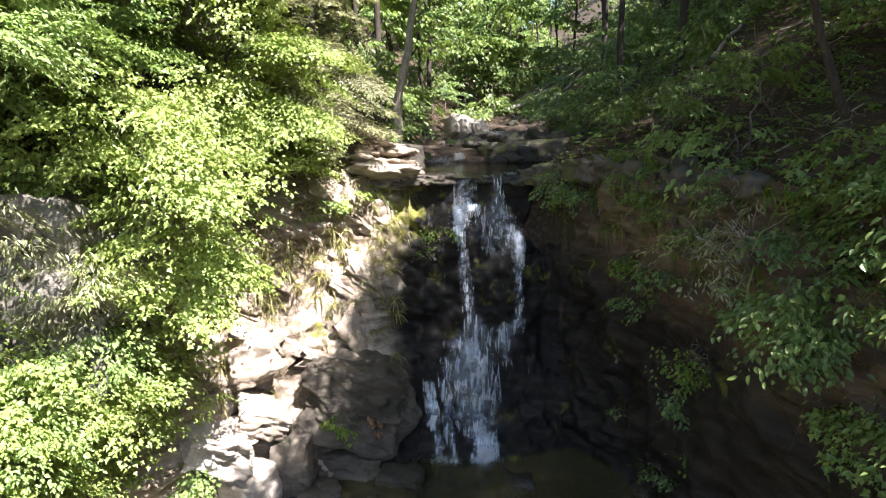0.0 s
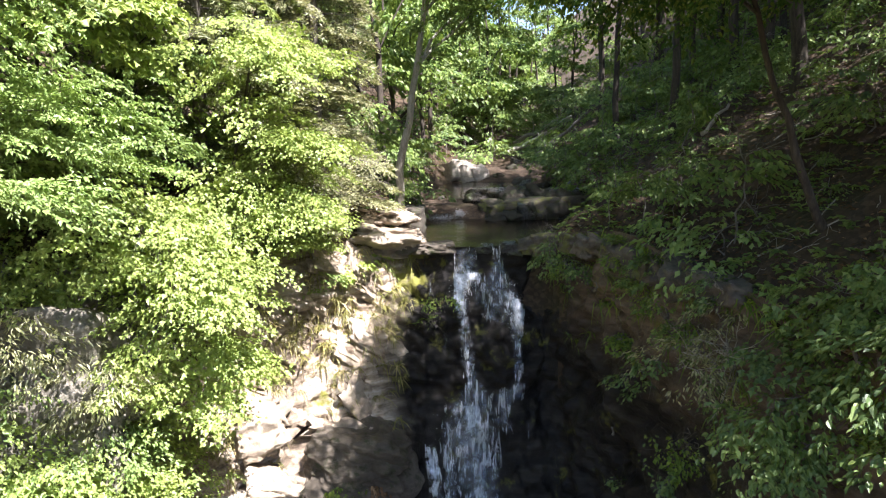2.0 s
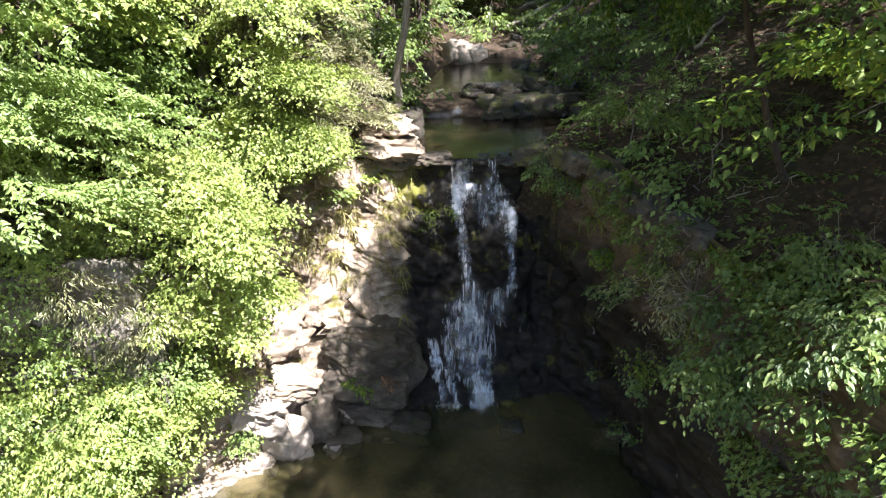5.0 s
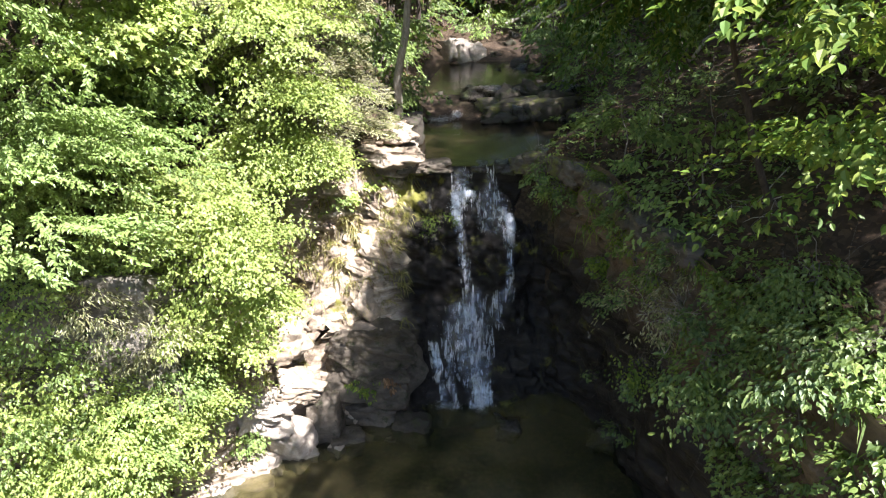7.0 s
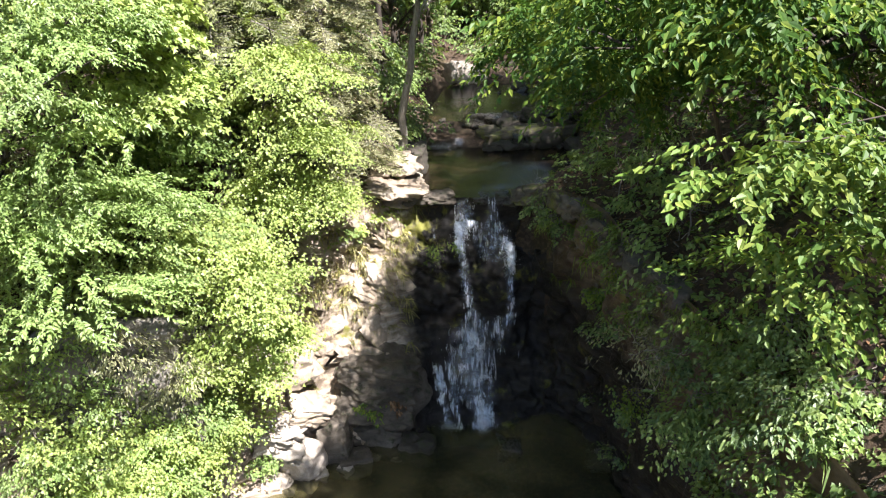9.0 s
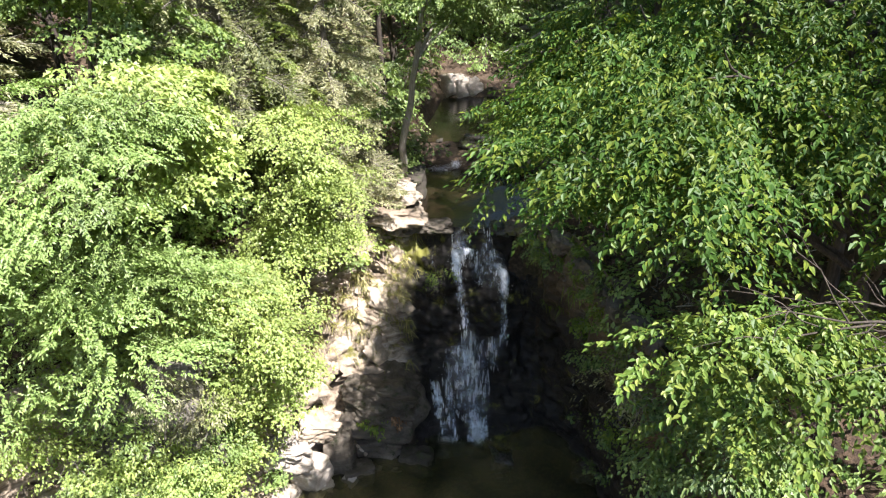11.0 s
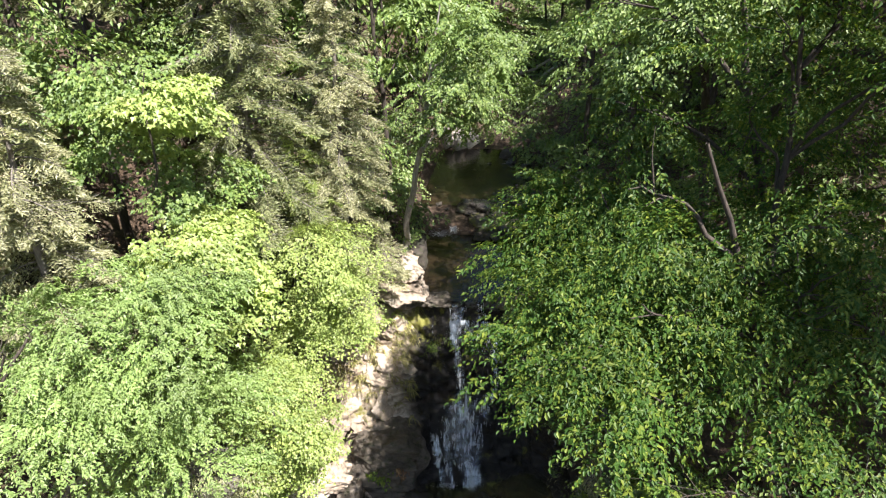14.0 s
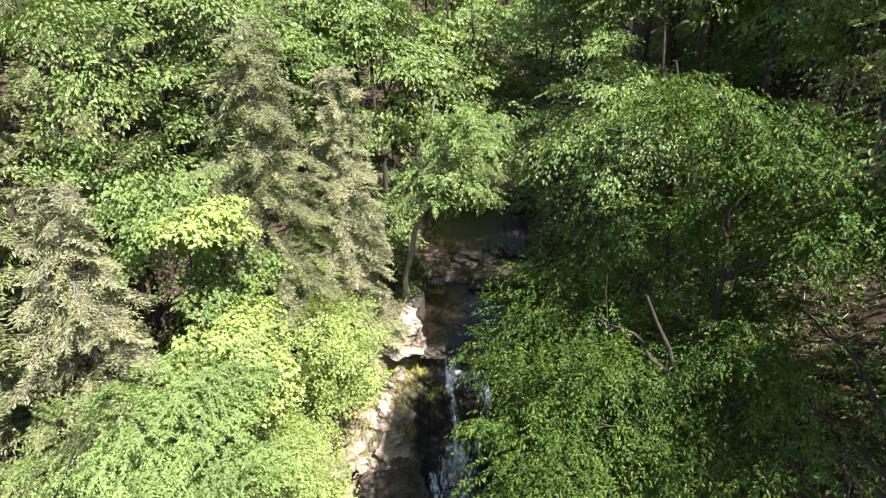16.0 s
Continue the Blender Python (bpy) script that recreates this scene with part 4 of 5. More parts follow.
hemlock(on_land(-4.9, -1.9), (-4.5, -2.4, 12.8), 1.4, 0.10, "young yellow-green hemlock with layered boughs", NEEDLE_LIME, BARK_DARK, 24, 75)
tree("maple_tree", on_land(-5.5, -2.9), (-3.9, -3.9, 11.3), [((-3.8, -3.6, 9.0), (1.15, 1.2, 1.3)), ((-3.7, -4.2, 10.6), (1.15, 1.2, 0.9)), ((-4.3, -3.2, 7.8), (0.8, 0.8, 0.8)), ((-4.6, -5.0, 7.9), (1.0, 1.0, 0.9)), ((-4.1, -2.6, 7.2), (0.6, 0.6, 0.5))], "young maple with bright yellow-green layered leaves", BARK_DARK, LEAF_MAPLE, 1500, 24, 0.06, PALM, 31, 0.06, 9, plate=26, lump=1.1, gaps=-0.04)
tree("maple_tree", on_land(-7.2, -5.9), (-5.6, -6.4, 15.0), [((-5.4, -6.6, 12.1), (1.1, 1.2, 0.8)), ((-5.7, -6.3, 13.6), (0.75, 0.75, 0.8)), ((-5.5, -6.4, 14.6), (0.5, 0.5, 0.5)), ((-4.8, -7.4, 11.8), (0.9, 0.9, 0.6)), ((-5.1, -6.9, 10.9), (1.0, 1.0, 0.7))], "tall young maple with bright yellow-green leaves", BARK_DARK, LEAF_MAPLE, 760, 20, 0.10, PALM, 32, 0.08, 8, plate=20)
tree("maple_tree", tuple(wall_tree.find_nearest(Vector((-5.7, -5.5, 4.7)))[0]), (-4.1, -6.7, 7.4), [((-4.15, -6.6, 6.6), (0.95, 0.95, 0.9)), ((-4.35, -6.1, 5.6), (0.6, 0.6, 0.6)), ((-3.8, -6.9, 7.3), (0.6, 0.6, 0.5)), ((-5.2, -6.7, 8.2), (1.0, 1.0, 0.9)), ((-5.0, -5.6, 6.6), (0.7, 0.7, 0.7))], "leaning young maple with large pale green leaves over the rocks", BARK_GREY, LEAF_MAPLE, 1250, 22, 0.066, PALM, 33, 0.05, 9, plate=20, gaps=0.02, lump=1.1)
tree("ash_tree", on_land(-8.6, -8.2), (-4.6, -8.9, 11.6), [((-4.6, -8.9, 10.4), (1.6, 1.7, 1.2)), ((-5.0, -8.3, 11.6), (1.1, 1.1, 0.7)), ((-4.6, -9.1, 9.2), (1.0, 1.1, 0.9)), ((-5.6, -8.2, 9.0), (1.1, 1.3, 1.0)), ((-4.5, -8.2, 8.7), (0.55, 0.55, 0.4))], "broad ash tree with fine pale green layered leaves over the gorge", BARK_DARK, LEAF_FINE, 2600, 28, 0.058, NARROW, 34, 0.075, 12, reach=0.48, gaps=0.03, lump=1.0, droop=0.16, plate=32, twig=True)
tree("ash_tree", on_land(-9.7, -10.0), (-6.6, -10.2, 11.5), [((-6.6, -10.0, 10.6), (1.5, 1.4, 1.3)), ((-6.0, -9.4, 11.9), (0.9, 0.9, 0.7)), ((-7.4, -9.0, 9.2), (1.4, 1.4, 1.3))], "ash tree with fine green leaves on the west bank", BARK_DARK, LEAF_FINE, 1700, 26, 0.062, NARROW, 35, 0.11, 8, reach=0.5, gaps=0.0, droop=0.16, plate=30, twig=True)
tree("maple_tree", on_land(-7.6, -3.0), (-6.7, -4.8, 15.0), [((-6.5, -4.4, 9.8), (1.4, 1.4, 1.5)), ((-6.5, -4.9, 12.4), (1.3, 1.2, 1.0)), ((-6.7, -5.2, 14.3), (1.2, 1.1, 1.0)), ((-7.6, -5.0, 13.4), (1.1, 1.1, 1.0)), ((-6.4, -6.0, 8.9), (1.1, 1.1, 0.9))], "maple with mid green leaves on the west slope", BARK_DARK, LEAF_FOREST, 1400, 20, 0.09, PALM, 36, 0.1, 7)
tree("beech_tree", on_land(-3.0, 2.2), (-1.2, 0.9, 15.3), [((-0.7, 0.6, 13.2), (1.7, 1.7, 1.6)), ((-0.4, -0.2, 14.8), (1.1, 1.1, 0.9)), ((-0.3, 2.2, 12.4), (1.5, 1.4, 1.1)), ((0.7, 1.4, 13.2), (1.1, 1.2, 1.0)), ((0.5, 3.0, 13.8), (1.2, 1.2, 0.9))], "pale-trunked beech leaning over the upper pool, mid green leaves", BARK_PALE, LEAF_FOREST, 1900, 15, 0.095, POINTED, 37, 0.13, 9, reach=0.48, droop=0.2, plate=28, twig=True)

# trees of the east bank
tree("birch_tree", on_land(6.6, -10.8), (4.3, -11.4, 11.3), [((2.45, -12.1, 11.1), (0.4, 0.35, 0.3)), ((3.2, -11.9, 10.9), (0.6, 0.5, 0.35)), ((2.8, -11.6, 10.3), (0.5, 0.45, 0.3)), ((3.9, -11.5, 10.6), (0.5, 0.4, 0.3))], "small leaning birch with hanging sunlit leaves over the gorge", BARK_DARK, LEAF_BIRCH_LIT, 460, 18, 0.055, OVATE, 40, 0.06, 7, reach=0.42, droop=0.3, gaps=-0.4, plate=13, twig=True)
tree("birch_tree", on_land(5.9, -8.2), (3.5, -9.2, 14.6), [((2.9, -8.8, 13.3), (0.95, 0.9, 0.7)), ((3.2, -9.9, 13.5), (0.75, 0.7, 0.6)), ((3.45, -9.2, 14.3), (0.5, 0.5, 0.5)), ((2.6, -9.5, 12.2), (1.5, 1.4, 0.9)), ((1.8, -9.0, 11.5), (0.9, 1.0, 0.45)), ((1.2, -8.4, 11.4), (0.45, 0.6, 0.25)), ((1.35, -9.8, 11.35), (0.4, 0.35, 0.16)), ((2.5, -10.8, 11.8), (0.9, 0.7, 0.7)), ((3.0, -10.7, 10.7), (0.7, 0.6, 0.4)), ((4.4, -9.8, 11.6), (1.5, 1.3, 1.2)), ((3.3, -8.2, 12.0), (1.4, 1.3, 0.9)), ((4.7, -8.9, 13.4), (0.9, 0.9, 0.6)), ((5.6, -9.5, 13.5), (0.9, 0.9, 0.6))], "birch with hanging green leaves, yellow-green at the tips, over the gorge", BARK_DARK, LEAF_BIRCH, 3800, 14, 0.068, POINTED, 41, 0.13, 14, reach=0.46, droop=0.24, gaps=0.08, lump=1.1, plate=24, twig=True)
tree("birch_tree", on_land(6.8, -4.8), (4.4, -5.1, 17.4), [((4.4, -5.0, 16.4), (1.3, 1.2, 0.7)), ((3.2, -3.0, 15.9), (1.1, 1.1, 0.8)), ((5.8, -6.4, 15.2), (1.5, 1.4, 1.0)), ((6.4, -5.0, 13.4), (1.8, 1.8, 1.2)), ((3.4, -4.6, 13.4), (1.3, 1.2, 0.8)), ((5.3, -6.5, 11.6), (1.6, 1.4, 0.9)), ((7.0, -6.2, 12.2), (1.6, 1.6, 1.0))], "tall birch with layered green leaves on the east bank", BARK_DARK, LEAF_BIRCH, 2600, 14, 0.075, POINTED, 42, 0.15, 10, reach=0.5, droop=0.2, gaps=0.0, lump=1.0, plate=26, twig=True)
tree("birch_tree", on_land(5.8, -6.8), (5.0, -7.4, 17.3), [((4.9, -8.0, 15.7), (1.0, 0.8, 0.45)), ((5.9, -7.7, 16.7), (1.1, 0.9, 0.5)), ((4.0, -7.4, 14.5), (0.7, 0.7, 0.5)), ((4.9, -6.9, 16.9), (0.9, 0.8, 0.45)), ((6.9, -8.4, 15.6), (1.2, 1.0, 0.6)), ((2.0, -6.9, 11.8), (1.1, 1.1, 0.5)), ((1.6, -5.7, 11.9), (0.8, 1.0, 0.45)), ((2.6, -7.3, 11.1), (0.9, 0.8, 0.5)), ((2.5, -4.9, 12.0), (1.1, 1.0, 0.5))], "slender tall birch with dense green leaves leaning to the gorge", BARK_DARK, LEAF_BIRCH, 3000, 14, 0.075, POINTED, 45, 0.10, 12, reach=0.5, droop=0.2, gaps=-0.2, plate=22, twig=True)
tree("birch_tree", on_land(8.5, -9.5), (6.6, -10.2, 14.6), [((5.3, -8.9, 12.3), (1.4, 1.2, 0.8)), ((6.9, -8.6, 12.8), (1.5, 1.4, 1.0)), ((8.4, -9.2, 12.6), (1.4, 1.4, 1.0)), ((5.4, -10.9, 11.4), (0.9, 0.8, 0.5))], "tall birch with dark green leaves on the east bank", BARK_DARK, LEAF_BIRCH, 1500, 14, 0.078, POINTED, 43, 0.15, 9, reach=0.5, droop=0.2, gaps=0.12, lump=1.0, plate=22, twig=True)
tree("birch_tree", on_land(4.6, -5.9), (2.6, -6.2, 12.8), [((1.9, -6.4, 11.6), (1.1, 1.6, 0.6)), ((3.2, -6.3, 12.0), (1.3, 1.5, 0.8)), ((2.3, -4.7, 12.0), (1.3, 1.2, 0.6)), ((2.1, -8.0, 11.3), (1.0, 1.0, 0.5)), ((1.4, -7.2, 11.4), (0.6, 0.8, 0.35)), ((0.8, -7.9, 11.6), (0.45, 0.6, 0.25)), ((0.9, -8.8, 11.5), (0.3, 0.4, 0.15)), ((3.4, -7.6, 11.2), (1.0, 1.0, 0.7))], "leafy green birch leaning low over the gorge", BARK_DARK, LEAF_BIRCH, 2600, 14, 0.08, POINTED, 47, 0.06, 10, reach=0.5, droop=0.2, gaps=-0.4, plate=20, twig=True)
tree("maple_tree", on_land(6.0, -1.0), (4.9, -1.2, 17.5), [((4.4, -1.6, 15.0), (2.1, 2.0, 1.6)), ((3.8, 0.8, 15.8), (1.6, 1.6, 1.3)), ((4.2, -3.6, 14.6), (1.5, 1.4, 1.1)), ((6.2, -2.6, 15.5), (1.7, 1.6, 1.4)), ((5.6, 1.6, 15.0), (1.8, 1.8, 1.1))], "tall maple with green crown on the east slope", BARK_DARK, LEAF_FOREST, 1500, 24, 0.095, OVATE, 44, 0.16, 9, reach=0.65)


def shrub(x, y, z, r, h, mat, seed, label, sprays=90, leaf=0.10, shape=OVATE, per=24, name="shrub", group="", lean=(0, 0)):
    return tree(name, (x, y, z), (x + lean[0], y + lean[1], z + h), [((x + lean[0], y + lean[1], z + h * 0.62), (r, r, h * 0.5)), ((x + lean[0] * 0.5, y + lean[1] * 0.5, z + h * 0.35), (r * 0.9, r * 0.9, h * 0.35))], label, BARK_GREY, mat, sprays, per, leaf, shape, seed, 0.022, 5, group, 0.34, category="shrub")


def bank_bush(p, r, mat, seed, label, group, sprays=110, leaf=0.11, shape=LOBED):
    """A bush that roots in the nearest rock and leans out to p."""
    root = wall_tree.find_nearest(Vector(p))[0]
    x, y, z = p
    return tree("bush", tuple(root), (x, y, z + 0.4 * r), [((x, y, z), (r, r, r * 0.8)), ((x * 0.6 + root.x * 0.4, y * 0.6 + root.y * 0.4, z - 0.15), (r * 0.8, r * 0.8, r * 0.7))], label, BARK_GREY, mat, sprays, 15, leaf, shape, seed, 0.022, 5, group, 0.30, category="bush", gaps=-0.3, plate=9)


# bushes on the west bank
WEST_BUSHES = [(-6.4, -8.4, 3.9), (-6.2, -7.1, 3.2), (-5.9, -8.3, 2.9), (-6.9, -9.3, 3.7), (-6.6, -9.0, 2.2), (-6.2, -5.7, 4.2), (-7.4, -10.2, 4.4), (-6.3, -10.0, 3.0), (-5.5, -8.1, 4.6), (-5.3, -7.2, 4.2), (-5.8, -6.0, 4.0), (-5.55, -6.5, 4.1), (-6.6, -8.0, 6.2), (-6.4, -7.3, 3.4), (-6.3, -8.0, 3.4), (-7.0, -7.6, 3.0), (-6.2, -6.1, 3.4), (-6.4, -8.5, 5.6), (-6.6, -8.5, 4.6), (-7.0, -8.6, 3.7), (-6.6, -7.6, 6.9), (-7.2, -8.3, 7.2), (-6.0, -6.4, 7.2), (-6.8, -7.0, 7.6), (-6.2, -5.4, 7.5), (-5.4, -4.4, 7.4), (-7.4, -9.2, 6.6), (-6.3, -7.2, 7.3), (-4.6, -2.6, 7.4), (-4.3, -1.9, 7.2), (-5.0, -3.4, 7.3), (-4.9, -3.9, 6.7), (-5.3, -4.3, 6.5), (-5.5, -5.3, 4.3), (-5.9, -5.3, 3.6), (-6.6, -6.3, 2.6), (-7.2, -7.4, 2.2), (-6.7, -8.6, 3.0), (-6.2, -8.6, 4.6), (-5.7, -8.0, 4.4), (-5.6, -8.3, 4.0), (-5.3, -7.3, 4.5), (-5.9, -8.6, 4.6), (-5.2, -7.9, 4.3), (-6.6, -8.9, 5.2), (-5.2, -6.7, 4.6), (-5.7, -7.9, 4.9), (-5.9, -7.6, 4.3), (-5.3, -7.0, 4.9)]
for i, p in enumerate(WEST_BUSHES):
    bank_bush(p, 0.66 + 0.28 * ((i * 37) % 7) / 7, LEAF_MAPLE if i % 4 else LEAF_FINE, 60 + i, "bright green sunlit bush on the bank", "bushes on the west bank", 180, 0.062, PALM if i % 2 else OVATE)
for i, p in enumerate([(-5.95, -5.7, 3.3), (-6.1, -5.6, 2.7), (-6.5, -6.0, 2.4), (-6.0, -6.4, 3.6), (-6.8, -6.6, 2.6), (-6.4, -5.5, 2.0), (-6.9, -6.2, 1.7), (-5.75, -5.15, 3.5), (-5.45, -4.75, 1.7), (-7.3, -6.9, 1.9)]):
    bank_bush(p, 0.36 + 0.05 * (i % 3), LEAF_MAPLE if i % 2 else LEAF_FINE, 160 + i, "low bright green bush among the bank rocks", "bushes on the west bank", 60, 0.07, OVATE if i % 2 else PALM)
# bushes on the east bank
EAST_BUSHES = [(3.73, -7.7, 5.7), (4.13, -8.3, 5.0), (4.28, -8.9, 6.0), (4.23, -7.2, 6.6), (4.28, -9.4, 4.0), (4.68, -10.2, 5.6), (4.78, -8.2, 7.0), (4.98, -9.0, 7.4), (4.58, -7.8, 6.2), (2.8, -4.4, 7.0), (2.5, -3.0, 7.15), (1.6, -0.7, 6.8), (1.15, -0.2, 6.4), (5.28, -9.8, 7.0), (4.28, -9.2, 5.2), (4.78, -9.7, 4.6), (4.88, -10.0, 6.4), (4.58, -9.9, 5.1), (4.38, -9.0, 7.2), (5.08, -9.6, 6.0), (3.48, -7.6, 5.9), (3.88, -7.4, 6.3), (4.38, -7.6, 7.0), (4.28, -8.1, 7.5)]
for i, p in enumerate(EAST_BUSHES):
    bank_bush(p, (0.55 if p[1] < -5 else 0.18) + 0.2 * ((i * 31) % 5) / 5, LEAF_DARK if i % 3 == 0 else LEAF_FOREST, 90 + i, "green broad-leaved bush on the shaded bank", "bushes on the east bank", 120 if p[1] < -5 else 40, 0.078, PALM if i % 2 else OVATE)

# woods behind: a few trees built once, then set out over the slopes
def wood_tree(seed, h, bare, mat, bark, sprays=190, leaf=0.24, wide=1.0, label="slender forest tree with green layered leaves", shape=DIAMOND):
    r = np.random.default_rng(seed)
    lobes = []
    for k in range(7):
        a, q = r.random() * 6.28, r.random()
        lobes.append(((math.cos(a) * 1.5 * wide * (1 - q * 0.5), math.sin(a) * 1.5 * wide * (1 - q * 0.5), bare + (h - bare) * (0.1 + 0.85 * q)), (wide * (1.3 + 0.5 * r.random()), wide * (1.3 + 0.5 * r.random()), 0.9)))
    return tree("forest_tree", (0, 0, 0), (0.3, 0.2, h), lobes, label, bark, mat, sprays, 15, leaf, shape, seed, 0.13, 4, "trees of the wood", 0.9, 0.55, -0.2, plate=12)


KINDS = [wood_tree(201, 13, 5, LEAF_FOREST, BARK_DARK), wood_tree(202, 11, 2.0, LEAF_FOREST, BARK_DARK), wood_tree(203, 15, 5, LEAF_FOREST, BARK_DARK), wood_tree(204, 8, 1.2, LEAF_FOREST, BARK_DARK)]
NEAR = [wood_tree(211, 10, 2.0, LEAF_FOREST, BARK_DARK, 640, 0.125), wood_tree(212, 12, 3.0, LEAF_FOREST, BARK_DARK, 640, 0.125)]
SPOTS = []
spot_rng = np.random.default_rng(5)
while len(SPOTS) < 84:
    y = 5.5 + 50 * spot_rng.random() ** 1.9
    x = spot_rng.uniform(-16 - 0.25 * y, 16 + 0.25 * y)
    if west_rim(y) - 0.6 < x < east_rim(y) + 0.6:
        if y < 24:
            continue
    if 8 < y < 18 and abs((x + 2.3) * 0.63 + (y - 15) * 0.78) < 2.3 and -3 < x < 8:      # a gap through which the sun reaches the creek
        continue
    if all((x - a) ** 2 + (y - b) ** 2 > 4.5 for a, b in SPOTS):
        SPOTS.append((x, y))
for i, (x, y) in enumerate(SPOTS):
    m = pose(*on_land(x, y, -0.1), 0, 0, 73.0 * i) @ Matrix.Scale(0.9 + 0.35 * spot_rng.random(), 4)
    (KINDS[i] if i < 4 else copy_thing(KINDS[i % 4], m)).matrix_basis = m
TALL = wood_tree(213, 15, 8, LEAF_FOREST, BARK_DARK, 680, 0.13)
for i, (x, y) in enumerate([(4.6, 4.0), (3.6, 7.8), (8.6, 1.5), (9.4, -3.0), (7.2, 4.6), (6.2, 8.5), (-5.0, 6.6)]):
    m = pose(*on_land(x, y, -0.1), 0, 0, 91.0 * i) @ Matrix.Scale(0.85 + 0.25 * spot_rng.random(), 4)
    (copy_thing(TALL, m) if i else TALL).matrix_basis = m
head_rng = np.random.default_rng(77)
for i in range(18):
    y = 20 + 34 * head_rng.random()
    x = head_rng.uniform(-9, 6)
    m = pose(*on_land(x, y, -0.3), 0, 0, 61.0 * i) @ Matrix.Scale(0.8 + 0.4 * head_rng.random(), 4)
    copy_thing(KINDS[1 if i % 2 else 3], m).matrix_basis = m
CLOSE = [(-7.5, 0.5), (-9.0, -3.5), (-12.5, -7.5), (-6.4, 4.2), (9.8, -7.0), (11.5, -10.0), (12.5, 0.5), (-9.0, 5.5), (10.6, 3.6), (12.0, -3.6), (9.6, 7.0), (13.0, 5.5), (15.0, 2.5), (14.5, 9.0), (11.6, 9.5), (17.0, 6.0), (8.2, 6.2), (12.4, 2.4), (10.2, 0.6), (15.5, 12.0), (13.4, -1.2), (18.5, 10.5), (-15.5, -5.0)]
for i, (x, y) in enumerate(CLOSE):
    m = pose(*on_land(x, y, -0.1), 0, 0, 101.0 * i) @ Matrix.Scale(0.85 + 0.35 * spot_rng.random(), 4)
    (NEAR[i] if i < 2 else copy_thing(NEAR[i % 2], m)).matrix_basis = m
HEMLOCK = hemlock((0, 0, 0), (0.4, 0.2, 12.0), 2.0, 0.10, "grey-green feathery hemlock on the wooded slope", NEEDLE, BARK_DARK, 214, 50, 0.16, "trees of the wood")
for i, (x, y) in enumerate([(-10.4, 1.2), (-12.2, -1.6), (-10.4, -5.6), (-12.0, 4.0), (-14.2, -0.4), (-8.6, 1.8), (-10.0, -7.6)]):
    m = pose(*on_land(x, y, -0.1), 0, 0, 77.0 * i) @ Matrix.Scale(0.85 + 0.3 * spot_rng.random(), 4)
    (copy_thing(HEMLOCK, m) if i else HEMLOCK).matrix_basis = m
# trees downstream; this first pair is added out of view to shade the east birches
for i, (x, y, px, py, pz) in enumerate([(9.8, -13.2, 8.5, -12.2, 17.9), (11.2, -11.0, 9.5, -10.0, 18.4)]):
    tree("beech_tree", on_land(x, y), (px + 0.3, py, pz + 0.6), [((px, py, pz), (1.3, 1.3, 1.0)), ((px + 0.6, py + 0.3, pz + 1.2), (0.9, 0.9, 0.8))], "unseen added shade tree downstream, dark trunk and high leafy crown", BARK_DARK, LEAF_FOREST, 860, 15, 0.12, DIAMOND, 46 + i, 0.16, 8, reach=0.6, gaps=-0.1, plate=14)
for i, (x, y, k) in enumerate([(-12, -16, 1.0), (-14, -20, 1.1)]):
    m = pose(*on_land(x, y, -0.1), 0, 0, 57.0 * i) @ Matrix.Scale(k, 4)
    copy_thing(NEAR[i % 2], m).matrix_basis = m


# ---- undergrowth on the slopes ----
def low_bush(seed, mat, leaf, shape, r, h, sprays, label, group):
    b = tree("undergrowth", (0, 0, 0), (0.1, 0.05, h), [((0, 0, h * 0.6), (r, r, h * 0.45)), ((0.2, 0.1, h * 0.3), (r * 0.8, r * 0.8, h * 0.3))], label, BARK_GREY, mat, sprays, 14, leaf * 1.1, shape, seed, 0.02, 1, group, 0.42, category="shrub", gaps=-0.5, plate=5)
    return b


UNDER = [low_bush(301, LEAF_FOREST, 0.11, DIAMOND, 0.7, 1.3, 30, "green undergrowth bush on the wooded slope", "undergrowth"),
         low_bush(302, LEAF_DARK, 0.10, DIAMOND, 0.8, 0.9, 30, "dark green undergrowth bush on the wooded slope", "undergrowth"),
         low_bush(303, LEAF_FOREST, 0.11, DIAMOND, 0.6, 2.0, 30, "tall green sapling on the wooded slope", "undergrowth"),
         low_bush(304, LEAF_FINE, 0.09, DIAMOND, 0.7, 0.7, 30, "low pale green undergrowth on the wooded slope", "undergrowth")]
under_rng = np.random.default_rng(11)
places = []
